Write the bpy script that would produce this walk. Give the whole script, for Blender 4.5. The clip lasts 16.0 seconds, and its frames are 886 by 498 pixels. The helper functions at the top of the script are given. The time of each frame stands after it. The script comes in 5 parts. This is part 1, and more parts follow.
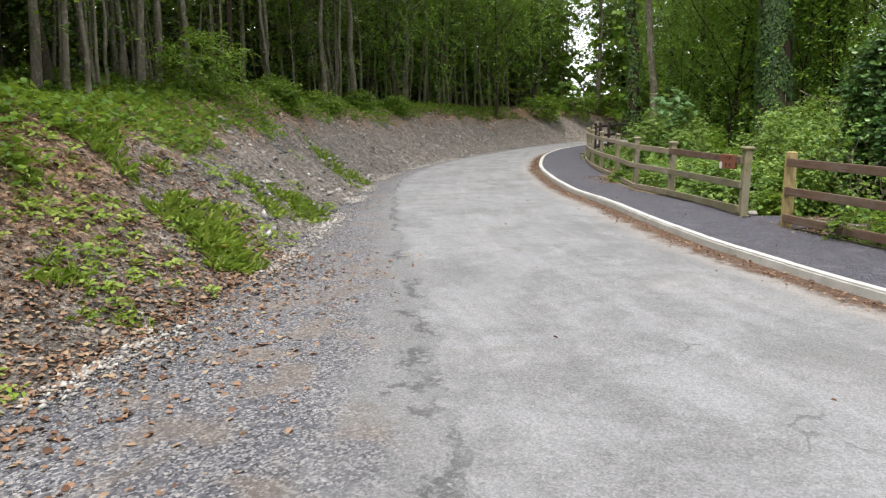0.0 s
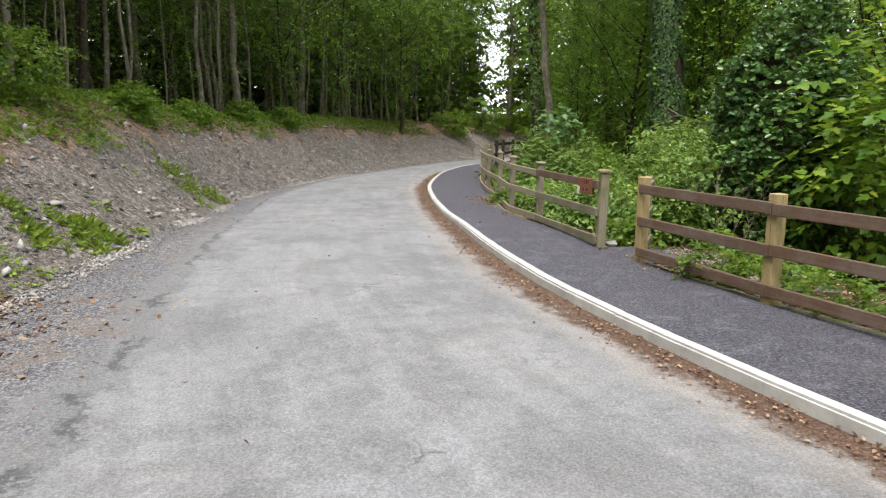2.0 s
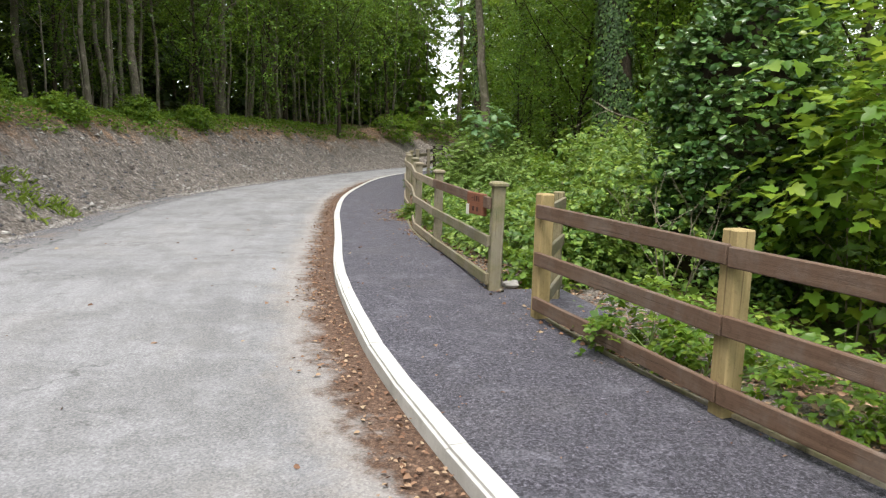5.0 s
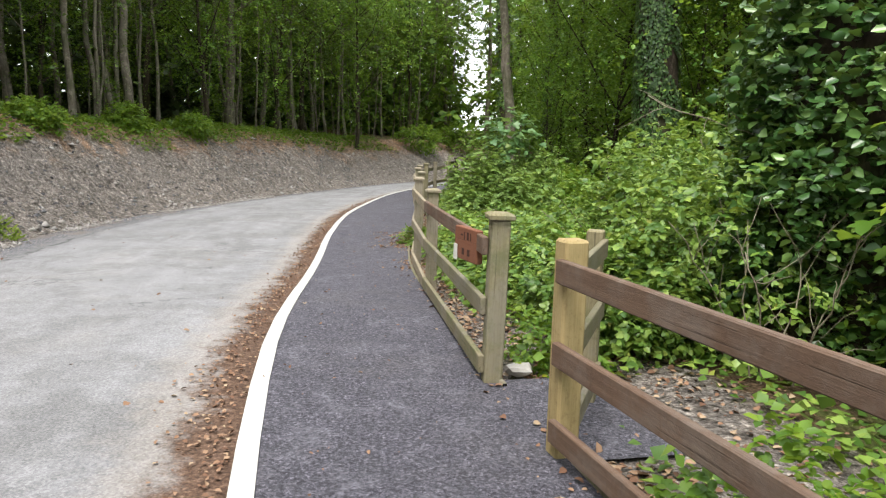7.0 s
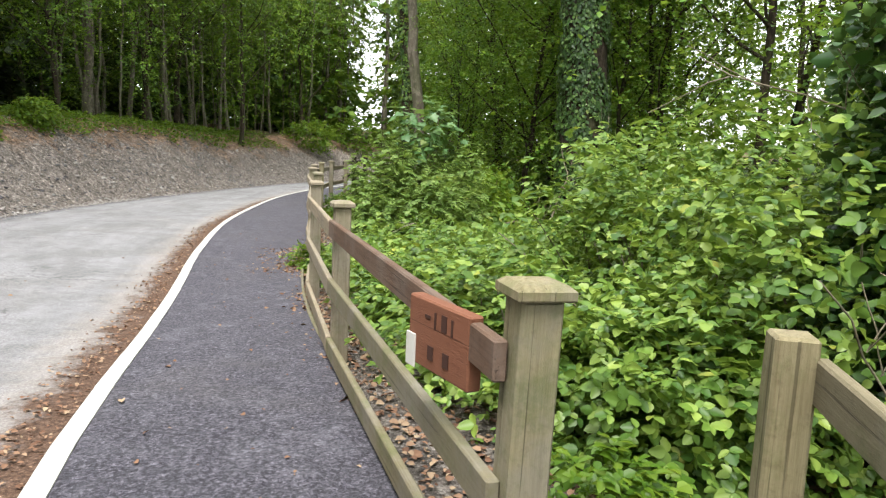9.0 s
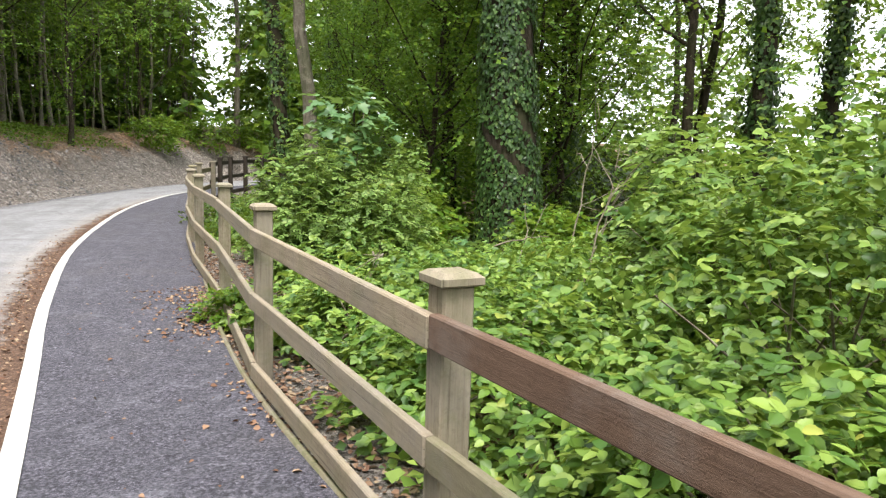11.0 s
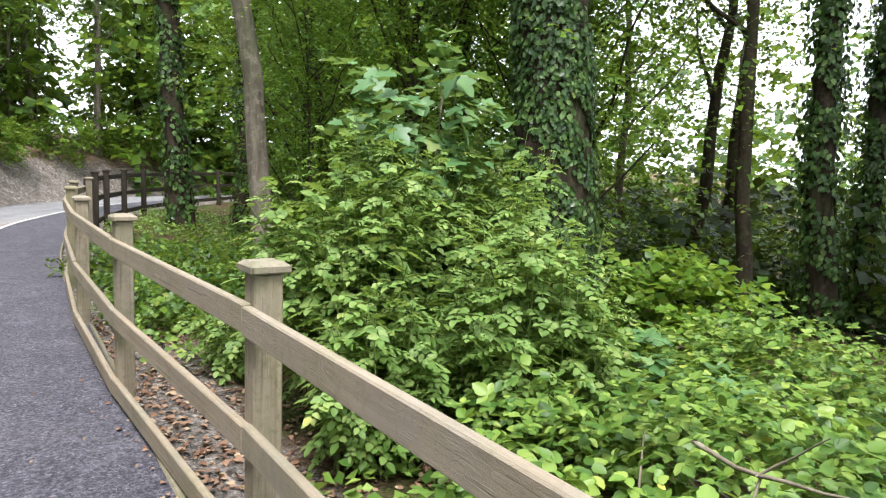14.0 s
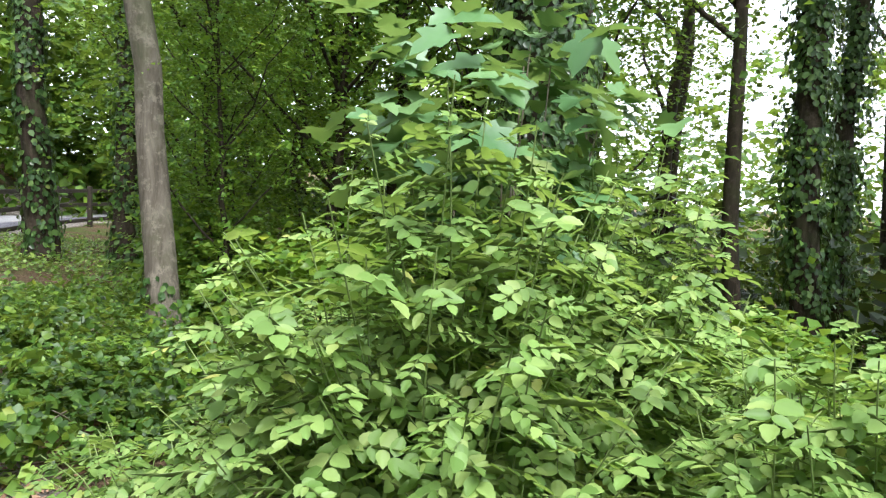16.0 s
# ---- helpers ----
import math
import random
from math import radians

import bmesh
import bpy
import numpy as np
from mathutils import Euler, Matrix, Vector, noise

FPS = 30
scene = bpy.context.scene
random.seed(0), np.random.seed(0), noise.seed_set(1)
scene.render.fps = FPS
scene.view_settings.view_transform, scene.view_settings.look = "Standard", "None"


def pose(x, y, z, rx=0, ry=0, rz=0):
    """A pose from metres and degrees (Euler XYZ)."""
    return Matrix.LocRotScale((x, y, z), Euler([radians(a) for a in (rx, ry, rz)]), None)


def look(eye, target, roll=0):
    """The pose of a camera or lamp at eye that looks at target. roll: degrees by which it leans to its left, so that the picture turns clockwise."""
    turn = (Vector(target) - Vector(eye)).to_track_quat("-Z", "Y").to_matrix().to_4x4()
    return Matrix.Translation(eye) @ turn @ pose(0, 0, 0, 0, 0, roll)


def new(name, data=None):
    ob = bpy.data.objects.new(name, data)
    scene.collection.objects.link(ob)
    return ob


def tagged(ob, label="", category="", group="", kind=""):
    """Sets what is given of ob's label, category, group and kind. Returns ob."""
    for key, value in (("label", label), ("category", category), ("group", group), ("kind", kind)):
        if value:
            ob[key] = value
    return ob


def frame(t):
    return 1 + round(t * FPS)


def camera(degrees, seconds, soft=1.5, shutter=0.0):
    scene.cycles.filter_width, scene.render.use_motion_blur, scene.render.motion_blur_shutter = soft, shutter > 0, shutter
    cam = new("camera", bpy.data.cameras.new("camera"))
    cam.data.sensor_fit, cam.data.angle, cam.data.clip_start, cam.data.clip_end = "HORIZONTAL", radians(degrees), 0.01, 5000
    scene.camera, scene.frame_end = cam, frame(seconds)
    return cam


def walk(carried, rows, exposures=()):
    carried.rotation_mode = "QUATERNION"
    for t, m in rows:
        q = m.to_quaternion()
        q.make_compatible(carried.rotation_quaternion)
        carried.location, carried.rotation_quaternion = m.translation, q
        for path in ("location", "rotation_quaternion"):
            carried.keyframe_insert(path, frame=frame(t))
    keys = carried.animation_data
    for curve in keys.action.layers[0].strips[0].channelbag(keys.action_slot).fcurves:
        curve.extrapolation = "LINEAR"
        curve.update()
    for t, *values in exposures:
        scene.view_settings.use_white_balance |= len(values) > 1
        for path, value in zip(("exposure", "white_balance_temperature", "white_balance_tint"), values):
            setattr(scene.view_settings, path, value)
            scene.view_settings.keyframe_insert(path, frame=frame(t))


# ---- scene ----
cam = camera(63.5, 16.0, 1.25)
PATH = [
    (0, (0.182, 0.235, 1.621), (0.163, 2.2, 1.251), -0.4),
    (0.5, (0.567, 0.654, 1.564), (0.608, 2.619, 1.196), -0.2),
    (1, (0.964, 1.046, 1.569), (1.06, 3.014, 1.224), 0.0),
    (1.5, (1.36, 1.401, 1.598), (1.495, 3.368, 1.264), 0.3),
    (2, (1.71, 1.781, 1.619), (1.889, 3.745, 1.289), 0.7),
    (2.5, (2.065, 2.144, 1.592), (2.293, 4.104, 1.269), 0.8),
    (3, (2.392, 2.553, 1.58), (2.637, 4.513, 1.263), 1.0),
    (3.5, (2.635, 3.023, 1.601), (2.898, 4.981, 1.289), 1.2),
    (4, (2.89, 3.506, 1.579), (3.165, 5.463, 1.272), 1.3),
    (4.2, (2.979, 3.697, 1.569), (3.259, 5.653, 1.259), 1.5),
    (6.3, (3.869, 6.22, 1.448), (4.146, 8.18, 1.161), 1.4),
    (6.5, (3.958, 6.474, 1.471), (4.227, 8.435, 1.19), 1.6),
    (7, (4.061, 7.113, 1.478), (4.252, 9.085, 1.201), 1.6),
    (7.5, (4.185, 7.766, 1.482), (4.32, 9.741, 1.199), 1.3),
    (8, (4.201, 8.463, 1.428), (4.34, 10.44, 1.158), 1.6),
    (8.5, (4.196, 9.081, 1.411), (4.458, 11.046, 1.151), 2.0),
    (8.7, (4.192, 9.375, 1.41), (4.549, 11.326, 1.149), 2.3),
    (11, (3.632, 12.743, 1.426), (4.515, 14.518, 1.163), 1.7),
    (11.5, (3.638, 13.631, 1.414), (4.574, 15.38, 1.159), 1.4),
    (12, (3.675, 14.51, 1.398), (4.68, 16.221, 1.149), 1.6),
    (12.5, (3.658, 15.417, 1.416), (4.692, 17.112, 1.176), 1.7),
    (13, (3.661, 16.262, 1.443), (4.705, 17.952, 1.214), 1.5),
    (13.5, (3.745, 17.132, 1.451), (4.873, 18.769, 1.228), 1.8),
    (14, (3.821, 17.988, 1.423), (5.022, 19.572, 1.202), 1.9),
    (14.5, (3.973, 18.77, 1.428), (5.257, 20.289, 1.216), 2.2),
    (15, (4.141, 19.468, 1.422), (5.481, 20.94, 1.229), 2.3),
    (15.5, (4.388, 20.012, 1.433), (5.769, 21.448, 1.26), 2.5),
    (16, (4.615, 20.474, 1.467), (6.054, 21.854, 1.306), 2.5),
]
walk(cam, [(t, look(eye, target, roll)) for t, eye, target, roll in PATH], [(0, 0.85, 6500, 10), (4.2, 0.92, 6500, 10), (8.7, 1.25, 6500, 10), (11, 1.42, 6450, 11.5), (12.5, 1.47, 6200, 12.5), (14.5, 1.52, 6150, 12.5), (16, 1.72, 5950, 12.5)])

# ---- world, sun and exposure ----
world = bpy.data.worlds.new("overcast_sky")
scene.world = world
world.use_nodes = True
wn, wl = world.node_tree.nodes, world.node_tree.links
sky = wn.new("ShaderNodeTexSky")
sky.sky_type, sky.sun_disc = "NISHITA", False
sky.sun_elevation, sky.sun_rotation = radians(58), radians(200)
sky.air_density, sky.dust_density = 1.0, 3.0
cloud = wn.new("ShaderNodeMix")
cloud.data_type = "RGBA"
cloud.inputs["Factor"].default_value = 0.8
cloud.inputs["B"].default_value = (12.0, 12.3, 12.8, 1)
wl.new(sky.outputs["Color"], cloud.inputs["A"])
wl.new(cloud.outputs["Result"], wn["Background"].inputs["Color"])
wn["Background"].inputs["Strength"].default_value = 0.105
sun = new("sun", bpy.data.lights.new("sun", "SUN"))
sun.data.energy, sun.data.angle, sun.data.color = 2.6, radians(25), (1.0, 0.96, 0.9)
sun.matrix_world = look((0, 0, 60), (12, 22, 0))


# ---- materials ----
class Mat:
    """A node material with short calls for its nodes."""

    def __init__(self, name, rough=0.8, metal=0.0, spec=0.3):
        self.m = bpy.data.materials.new(name)
        self.m.use_nodes = True
        self.n, self.l = self.m.node_tree.nodes, self.m.node_tree.links
        self.b = self.n["Principled BSDF"]
        self.b.inputs["Roughness"].default_value = rough
        self.b.inputs["Metallic"].default_value = metal
        self.b.inputs["Specular IOR Level"].default_value = spec
        self.geo = self.n.new("ShaderNodeNewGeometry")
        self.obj = self.n.new("ShaderNodeObjectInfo")

    def noise(self, scale, detail=4, rough=0.6, stretch=None, local=False, distort=0.0):
        t = self.n.new("ShaderNodeTexNoise")
        t.inputs["Scale"].default_value, t.inputs["Detail"].default_value = scale, detail
        t.inputs["Roughness"].default_value, t.inputs["Distortion"].default_value = rough, distort
        src = self.geo.outputs["Position"]
        if local:
            src = self.n.new("ShaderNodeTexCoord").outputs["Object"]
        if stretch:
            mp = self.n.new("ShaderNodeMapping")
            mp.inputs["Scale"].default_value = stretch
            self.l.new(src, mp.inputs["Vector"])
            src = mp.outputs["Vector"]
        self.l.new(src, t.inputs["Vector"])
        return t.outputs["Fac"]

    def cells(self, scale, out="Color"):
        t = self.n.new("ShaderNodeTexVoronoi")
        t.inputs["Scale"].default_value = scale
        self.l.new(self.geo.outputs["Position"], t.inputs["Vector"])
        return t.outputs[out]

    def attr(self, name):
        a = self.n.new("ShaderNodeAttribute")
        a.attribute_name = name
        return a.outputs["Fac"]

    def math(self, op, a, b=0.0):
        t = self.n.new("ShaderNodeMath")
        t.operation = op
        for i, v in enumerate((a, b)):
            if isinstance(v, (int, float)):
                t.inputs[i].default_value = v
            else:
                self.l.new(v, t.inputs[i])
        return t.outputs[0]

    def ramp(self, src, stops):
        r = self.n.new("ShaderNodeValToRGB")
        e = r.color_ramp.elements
        while len(e) < len(stops):
            e.new(0.5)
        for i, (p, c) in enumerate(stops):
            e[i].position, e[i].color = p, (*c, 1)
        self.l.new(src, r.inputs[0])
        return r.outputs[0]

    def step(self, src, lo, hi):
        r = self.n.new("ShaderNodeMapRange")
        r.interpolation_type = "SMOOTHSTEP"
        r.inputs["From Min"].default_value, r.inputs["From Max"].default_value = lo, hi
        self.l.new(src, r.inputs["Value"])
        return r.outputs[0]

    def mix(self, f, a, b, how="MIX"):
        t = self.n.new("ShaderNodeMix")
        t.data_type, t.blend_type = "RGBA", how
        for key, v in (("Factor", f), ("A", a), ("B", b)):
            if isinstance(v, (int, float)):
                t.inputs[key].default_value = v
            elif isinstance(v, tuple):
                t.inputs[key].default_value = (*v, 1)
            else:
                self.l.new(v, t.inputs[key])
        return t.outputs["Result"]

    def colour(self, c, tone=0.7):
        """Base colour, brought down to the surface's own albedo."""
        self.l.new(self.mix(1.0, c, (tone, tone, tone), "MULTIPLY"), self.b.inputs["Base Color"])
        return self

    def bump(self, h, strength=0.5, dist=0.01):
        t = self.n.new("ShaderNodeBump")
        t.inputs["Strength"].default_value, t.inputs["Distance"].default_value = strength, dist
        self.l.new(h, t.inputs["Height"])
        self.l.new(t.outputs[0], self.b.inputs["Normal"])
        return self

    def glow_through(self, c, amount):
        """Lets light through thin leaves."""
        t = self.n.new("ShaderNodeBsdfTranslucent")
        self.l.new(c, t.inputs["Color"])
        s = self.n.new("ShaderNodeMixShader")
        s.inputs[0].default_value = amount
        self.l.new(self.b.outputs[0], s.inputs[1])
        self.l.new(t.outputs[0], s.inputs[2])
        self.l.new(s.outputs[0], self.n["Material Output"].inputs["Surface"])
        return self


def leaf_material(name, dark, mid, light, rough=0.45, through_amount=0.35, patch=0.6):
    k = Mat(name, rough, 0, 0.35)
    a = k.ramp(k.geo.outputs["Random Per Island"], [(0.0, dark), (0.5, mid), (0.985, light), (1.0, (light[0] * 1.5, light[1] * 1.1, light[2]))])
    c = k.mix(k.step(k.noise(patch * 2.2, 4), 0.42, 0.62), a, k.mix(0.5, a, dark))
    k.colour(c, 0.82)
    return k.glow_through(k.mix(1.0, k.mix(0.5, c, (0.36, 0.46, 0.05)), (0.82, 0.82, 0.82), "MULTIPLY"), through_amount).m


def bark_material(name, a, b, moss=0.3):
    k = Mat(name, 0.9, 0, 0.15)
    f = k.noise(9, 6, 0.65, (1, 1, 0.18), True, 0.6)
    c = k.ramp(f, [(0.3, a), (0.65, b)])
    c = k.mix(k.math("MULTIPLY", k.step(k.noise(7, 6, 0.75, None, True), 0.5, 0.62), 0.6), c, (min(b[0] * 1.5, 0.5), min(b[1] * 1.5, 0.5), min(b[2] * 1.5, 0.5)))
    c = k.mix(k.math("MULTIPLY", k.step(k.noise(1.6, 5, 0.7), 0.46, 0.64), moss), c, (0.07, 0.095, 0.03))
    k.colour(c)
    return k.bump(f, 0.8, 0.03).m


def timber_material(name, a, b, moss=0.0, grey=0.0, upright=False):
    """Sawn timber with the grain along the piece, knots, drying cracks, algae and greyed patches."""
    k = Mat(name, 0.78, 0, 0.22)
    f = k.noise(5, 8, 0.7, (6, 6, 6), True)
    g = k.noise(3.0, 8, 0.75, (9, 9, 0.35) if upright else (0.35, 9, 9), True, 1.4)
    fine = k.noise(12.0, 6, 0.8, (14, 14, 0.5) if upright else (0.5, 14, 14), True)
    c = k.ramp(g, [(0.32, a), (0.66, b)])
    c = k.mix(k.math("MULTIPLY", k.step(fine, 0.42, 0.6), 0.3), c, (b[0] * 1.15, b[1] * 1.13, b[2] * 1.1))
    c = k.mix(k.math("MULTIPLY", k.step(f, 0.5, 0.7), 0.4), c, (a[0] * 0.55, a[1] * 0.5, a[2] * 0.45))
    c = k.mix(k.math("MULTIPLY", k.obj.outputs["Random"], 0.4), c, (b[0] * 0.7, b[1] * 0.74, b[2] * 0.78))
    knot = k.n.new("ShaderNodeTexVoronoi")
    knot.inputs["Scale"].default_value = 2.6
    k.l.new(k.n.new("ShaderNodeTexCoord").outputs["Object"], knot.inputs["Vector"])
    c = k.mix(k.math("MULTIPLY", k.math("SUBTRACT", 1.0, k.step(knot.outputs["Distance"], 0.03, 0.09)), 0.75), c, (a[0] * 0.45, a[1] * 0.38, a[2] * 0.32))
    if grey:
        c = k.mix(k.math("MULTIPLY", k.step(k.noise(2.3, 6, 0.7), 0.42, 0.64), grey), c, (0.33, 0.31, 0.28))
    if moss:
        c = k.mix(k.math("MULTIPLY", k.step(k.noise(3.4, 7, 0.75), 0.46, 0.64), moss), c, (0.13, 0.16, 0.05))
    crack = k.step(k.noise(2.0, 5, 0.6, (26, 26, 0.3) if upright else (0.3, 26, 26), True), 0.62, 0.68)
    c = k.mix(k.math("MULTIPLY", crack, 0.6), c, (a[0] * 0.3, a[1] * 0.3, a[2] * 0.3))
    k.colour(c)
    return k.bump(k.math("SUBTRACT", k.math("ADD", g, fine), crack), 0.5, 0.005).m


def soil():
    k = Mat("bank_soil", 0.95, 0, 0.1)
    fine, mid = k.noise(22, 8, 0.8), k.noise(4.5, 6, 0.7)
    shale = k.ramp(fine, [(0.36, (0.055, 0.052, 0.05)), (0.5, (0.165, 0.155, 0.147)), (0.64, (0.35, 0.335, 0.315))])
    earth = k.ramp(mid, [(0.3, (0.13, 0.082, 0.05)), (0.55, (0.27, 0.175, 0.105)), (0.75, (0.36, 0.26, 0.165))])
    level = k.math("ADD", k.attr("rise"), k.math("MULTIPLY", k.math("SUBTRACT", k.noise(0.9, 6, 0.7, None, False, 0.8), 0.5), 1.1))
    c = k.mix(k.step(level, 0.5, 0.85), k.mix(0.1, shale, earth), k.mix(0.2, k.mix(0.35, earth, (0.24, 0.12, 0.06)), shale))
    blotch = k.ramp(k.noise(2.6, 9, 0.82, None, False, 0.6), [(0.36, (0.55, 0.53, 0.5)), (0.5, (1.1, 1.08, 1.05)), (0.62, (1.7, 1.66, 1.62))])
    c = k.mix(0.85, c, blotch, "MULTIPLY")
    lumps = k.ramp(k.noise(8.5, 8, 0.8, None, False, 0.4), [(0.38, (0.5, 0.49, 0.48)), (0.5, (1.2, 1.2, 1.2)), (0.61, (1.9, 1.87, 1.85))])
    c = k.mix(0.9, c, lumps, "MULTIPLY")
    grain = k.ramp(k.cells(21), [(0.15, (0.6, 0.59, 0.58)), (0.5, (1.0, 1.0, 1.0)), (0.88, (1.7, 1.68, 1.66))])
    c = k.mix(0.8, c, grain, "MULTIPLY")
    pebbles = k.ramp(k.cells(38), [(0.0, (0.09, 0.08, 0.075)), (0.5, (0.26, 0.23, 0.2)), (1.0, (0.55, 0.5, 0.45))])
    c = k.mix(k.math("MULTIPLY", k.math("SUBTRACT", 1.0, k.step(k.cells(38, "Distance"), 0.3, 0.5)), k.step(k.noise(1.9, 5), 0.42, 0.55)), c, pebbles)
    humus = k.ramp(fine, [(0.36, (0.05, 0.036, 0.023)), (0.52, (0.15, 0.1, 0.06)), (0.66, (0.31, 0.22, 0.135))])
    moss = k.ramp(fine, [(0.36, (0.05, 0.07, 0.018)), (0.66, (0.16, 0.19, 0.055))])
    humus = k.mix(k.step(k.noise(0.9, 5), 0.47, 0.6), humus, moss)
    c = k.mix(k.step(k.math("ADD", k.attr("wood"), k.math("MULTIPLY", k.math("SUBTRACT", mid, 0.5), 1.2)), 0.3, 0.7), c, humus)
    k.colour(c, 0.88)
    return k.bump(k.math("ADD", fine, k.math("ADD", k.math("MULTIPLY", mid, 2.5), k.math("MULTIPLY", k.cells(38, "Distance"), -0.7))), 1.0, 0.05).m


def asphalt():
    k = Mat("worn_dusty_asphalt", 0.85, 0, 0.25)
    fine, mid, big = k.noise(62, 9, 0.85), k.noise(4, 8, 0.72, None, False, 0.5), k.noise(0.7, 5, 0.65, None, False, 0.9)
    dust = k.ramp(fine, [(0.34, (0.215, 0.214, 0.222)), (0.5, (0.3, 0.299, 0.309)), (0.66, (0.39, 0.387, 0.395))])
    worn = k.ramp(fine, [(0.36, (0.13, 0.13, 0.136)), (0.5, (0.225, 0.223, 0.227)), (0.64, (0.34, 0.336, 0.334))])
    c = k.mix(k.step(k.math("ADD", k.math("MULTIPLY", big, 0.55), k.math("MULTIPLY", mid, 0.45)), 0.4, 0.56), worn, dust)
    sandy = k.step(k.noise(0.45, 6, 0.7, None, False, 1.2), 0.5, 0.68)
    c = k.mix(k.math("MULTIPLY", sandy, 0.25), c, (0.38, 0.36, 0.34))
    cell = k.n.new("ShaderNodeTexVoronoi")
    cell.feature = "DISTANCE_TO_EDGE"
    cell.inputs["Scale"].default_value = 0.8
    warp = k.n.new("ShaderNodeVectorMath")
    warp.operation = "ADD"
    bend = k.n.new("ShaderNodeTexNoise")
    bend.inputs["Scale"].default_value, bend.inputs["Detail"].default_value = 2.5, 8
    k.l.new(k.geo.outputs["Position"], bend.inputs["Vector"])
    k.l.new(k.geo.outputs["Position"], warp.inputs[0])
    k.l.new(bend.outputs["Color"], warp.inputs[1])
    k.l.new(warp.outputs[0], cell.inputs["Vector"])
    crack = k.math("MULTIPLY", k.math("SUBTRACT", 1.0, k.step(cell.outputs["Distance"], 0.004, 0.02)), k.step(k.noise(0.6, 4), 0.52, 0.62))
    c = k.mix(k.math("MULTIPLY", crack, 0.6), c, (0.11, 0.11, 0.11))
    grit = k.ramp(k.cells(62), [(0.1, (0.05, 0.052, 0.062)), (0.5, (0.14, 0.14, 0.158)), (0.9, (0.42, 0.4, 0.39))])
    grit = k.mix(k.step(k.noise(1.7, 5), 0.48, 0.62), grit, k.mix(0.5, grit, (0.24, 0.19, 0.15)))
    left = k.math("ADD", k.attr("left"), k.math("MULTIPLY", k.math("SUBTRACT", k.noise(1.5, 8, 0.8), 0.5), 0.7))
    c = k.mix(k.step(left, 1.0, 1.05), k.mix(0.85, c, worn), c)
    brink = k.math("MULTIPLY", k.math("SUBTRACT", 1.0, k.step(k.math("ABSOLUTE", k.math("SUBTRACT", left, 0.98)), 0.01, 0.05)), k.step(k.noise(3.0, 6), 0.42, 0.56))
    c = k.mix(k.math("MULTIPLY", brink, 0.75), c, (0.075, 0.075, 0.078))
    c = k.mix(k.step(left, 0.68, 0.95), grit, c)
    right = k.math("ADD", k.attr("right"), k.math("MULTIPLY", k.math("SUBTRACT", k.noise(3.2, 8, 0.8), 0.5), 1.0))
    dirt = k.ramp(k.noise(38, 8, 0.85), [(0.36, (0.035, 0.022, 0.015)), (0.52, (0.13, 0.075, 0.048)), (0.66, (0.32, 0.22, 0.16))])
    sand = k.mix(0.4, c, (0.4, 0.35, 0.3))
    c = k.mix(k.step(right, 0.42, 0.8), sand, c)
    c = k.mix(k.step(right, 0.2, 0.46), dirt, c)
    grain = k.ramp(k.cells(85), [(0.15, (0.79, 0.79, 0.8)), (0.5, (1.0, 1.0, 1.0)), (0.85, (1.22, 1.215, 1.21))])
    c = k.mix(0.9, c, grain, "MULTIPLY")
    lane = k.n.new("ShaderNodeCombineXYZ")
    k.l.new(k.attr("right"), lane.inputs[0])
    k.l.new(k.attr("along"), lane.inputs[1])
    streak = k.n.new("ShaderNodeTexNoise")
    streak.inputs["Scale"].default_value, streak.inputs["Detail"].default_value, streak.inputs["Roughness"].default_value = 1.0, 6, 0.7
    stretch = k.n.new("ShaderNodeMapping")
    stretch.inputs["Scale"].default_value = (2.4, 0.22, 1)
    k.l.new(lane.outputs[0], stretch.inputs["Vector"])
    k.l.new(stretch.outputs[0], streak.inputs["Vector"])
    c = k.mix(0.5, c, k.ramp(streak.outputs["Fac"], [(0.34, (0.78, 0.78, 0.79)), (0.5, (1.0, 1.0, 1.0)), (0.64, (1.2, 1.2, 1.21))]), "MULTIPLY")
    k.colour(c)
    return k.bump(k.math("ADD", fine, k.math("SUBTRACT", k.math("MULTIPLY", mid, 1.5), crack)), 0.6, 0.01).m


def tarmac():
    k = Mat("dark_tarmac", 0.85, 0, 0.3)
    f, m = k.noise(38, 8, 0.95), k.noise(7, 6, 0.75)
    c = k.ramp(f, [(0.4, (0.015, 0.014, 0.02)), (0.5, (0.07, 0.065, 0.084)), (0.59, (0.32, 0.305, 0.35))])
    c = k.mix(k.step(m, 0.35, 0.7), k.mix(0.5, c, (0.085, 0.085, 0.095)), c)
    c = k.mix(k.math("MULTIPLY", k.step(k.noise(3.3, 8, 0.8, None, False, 0.7), 0.5, 0.64), 0.6), c, (0.21, 0.205, 0.235))
    c = k.mix(k.math("MULTIPLY", k.step(k.noise(0.9, 4), 0.5, 0.7), 0.3), c, (0.15, 0.14, 0.14))
    grain = k.ramp(k.cells(75), [(0.15, (0.55, 0.55, 0.58)), (0.5, (1.0, 1.0, 1.02)), (0.85, (1.62, 1.61, 1.64))])
    c = k.mix(0.9, c, grain, "MULTIPLY")
    k.colour(c, 0.6)
    return k.bump(f, 0.9, 0.008).m


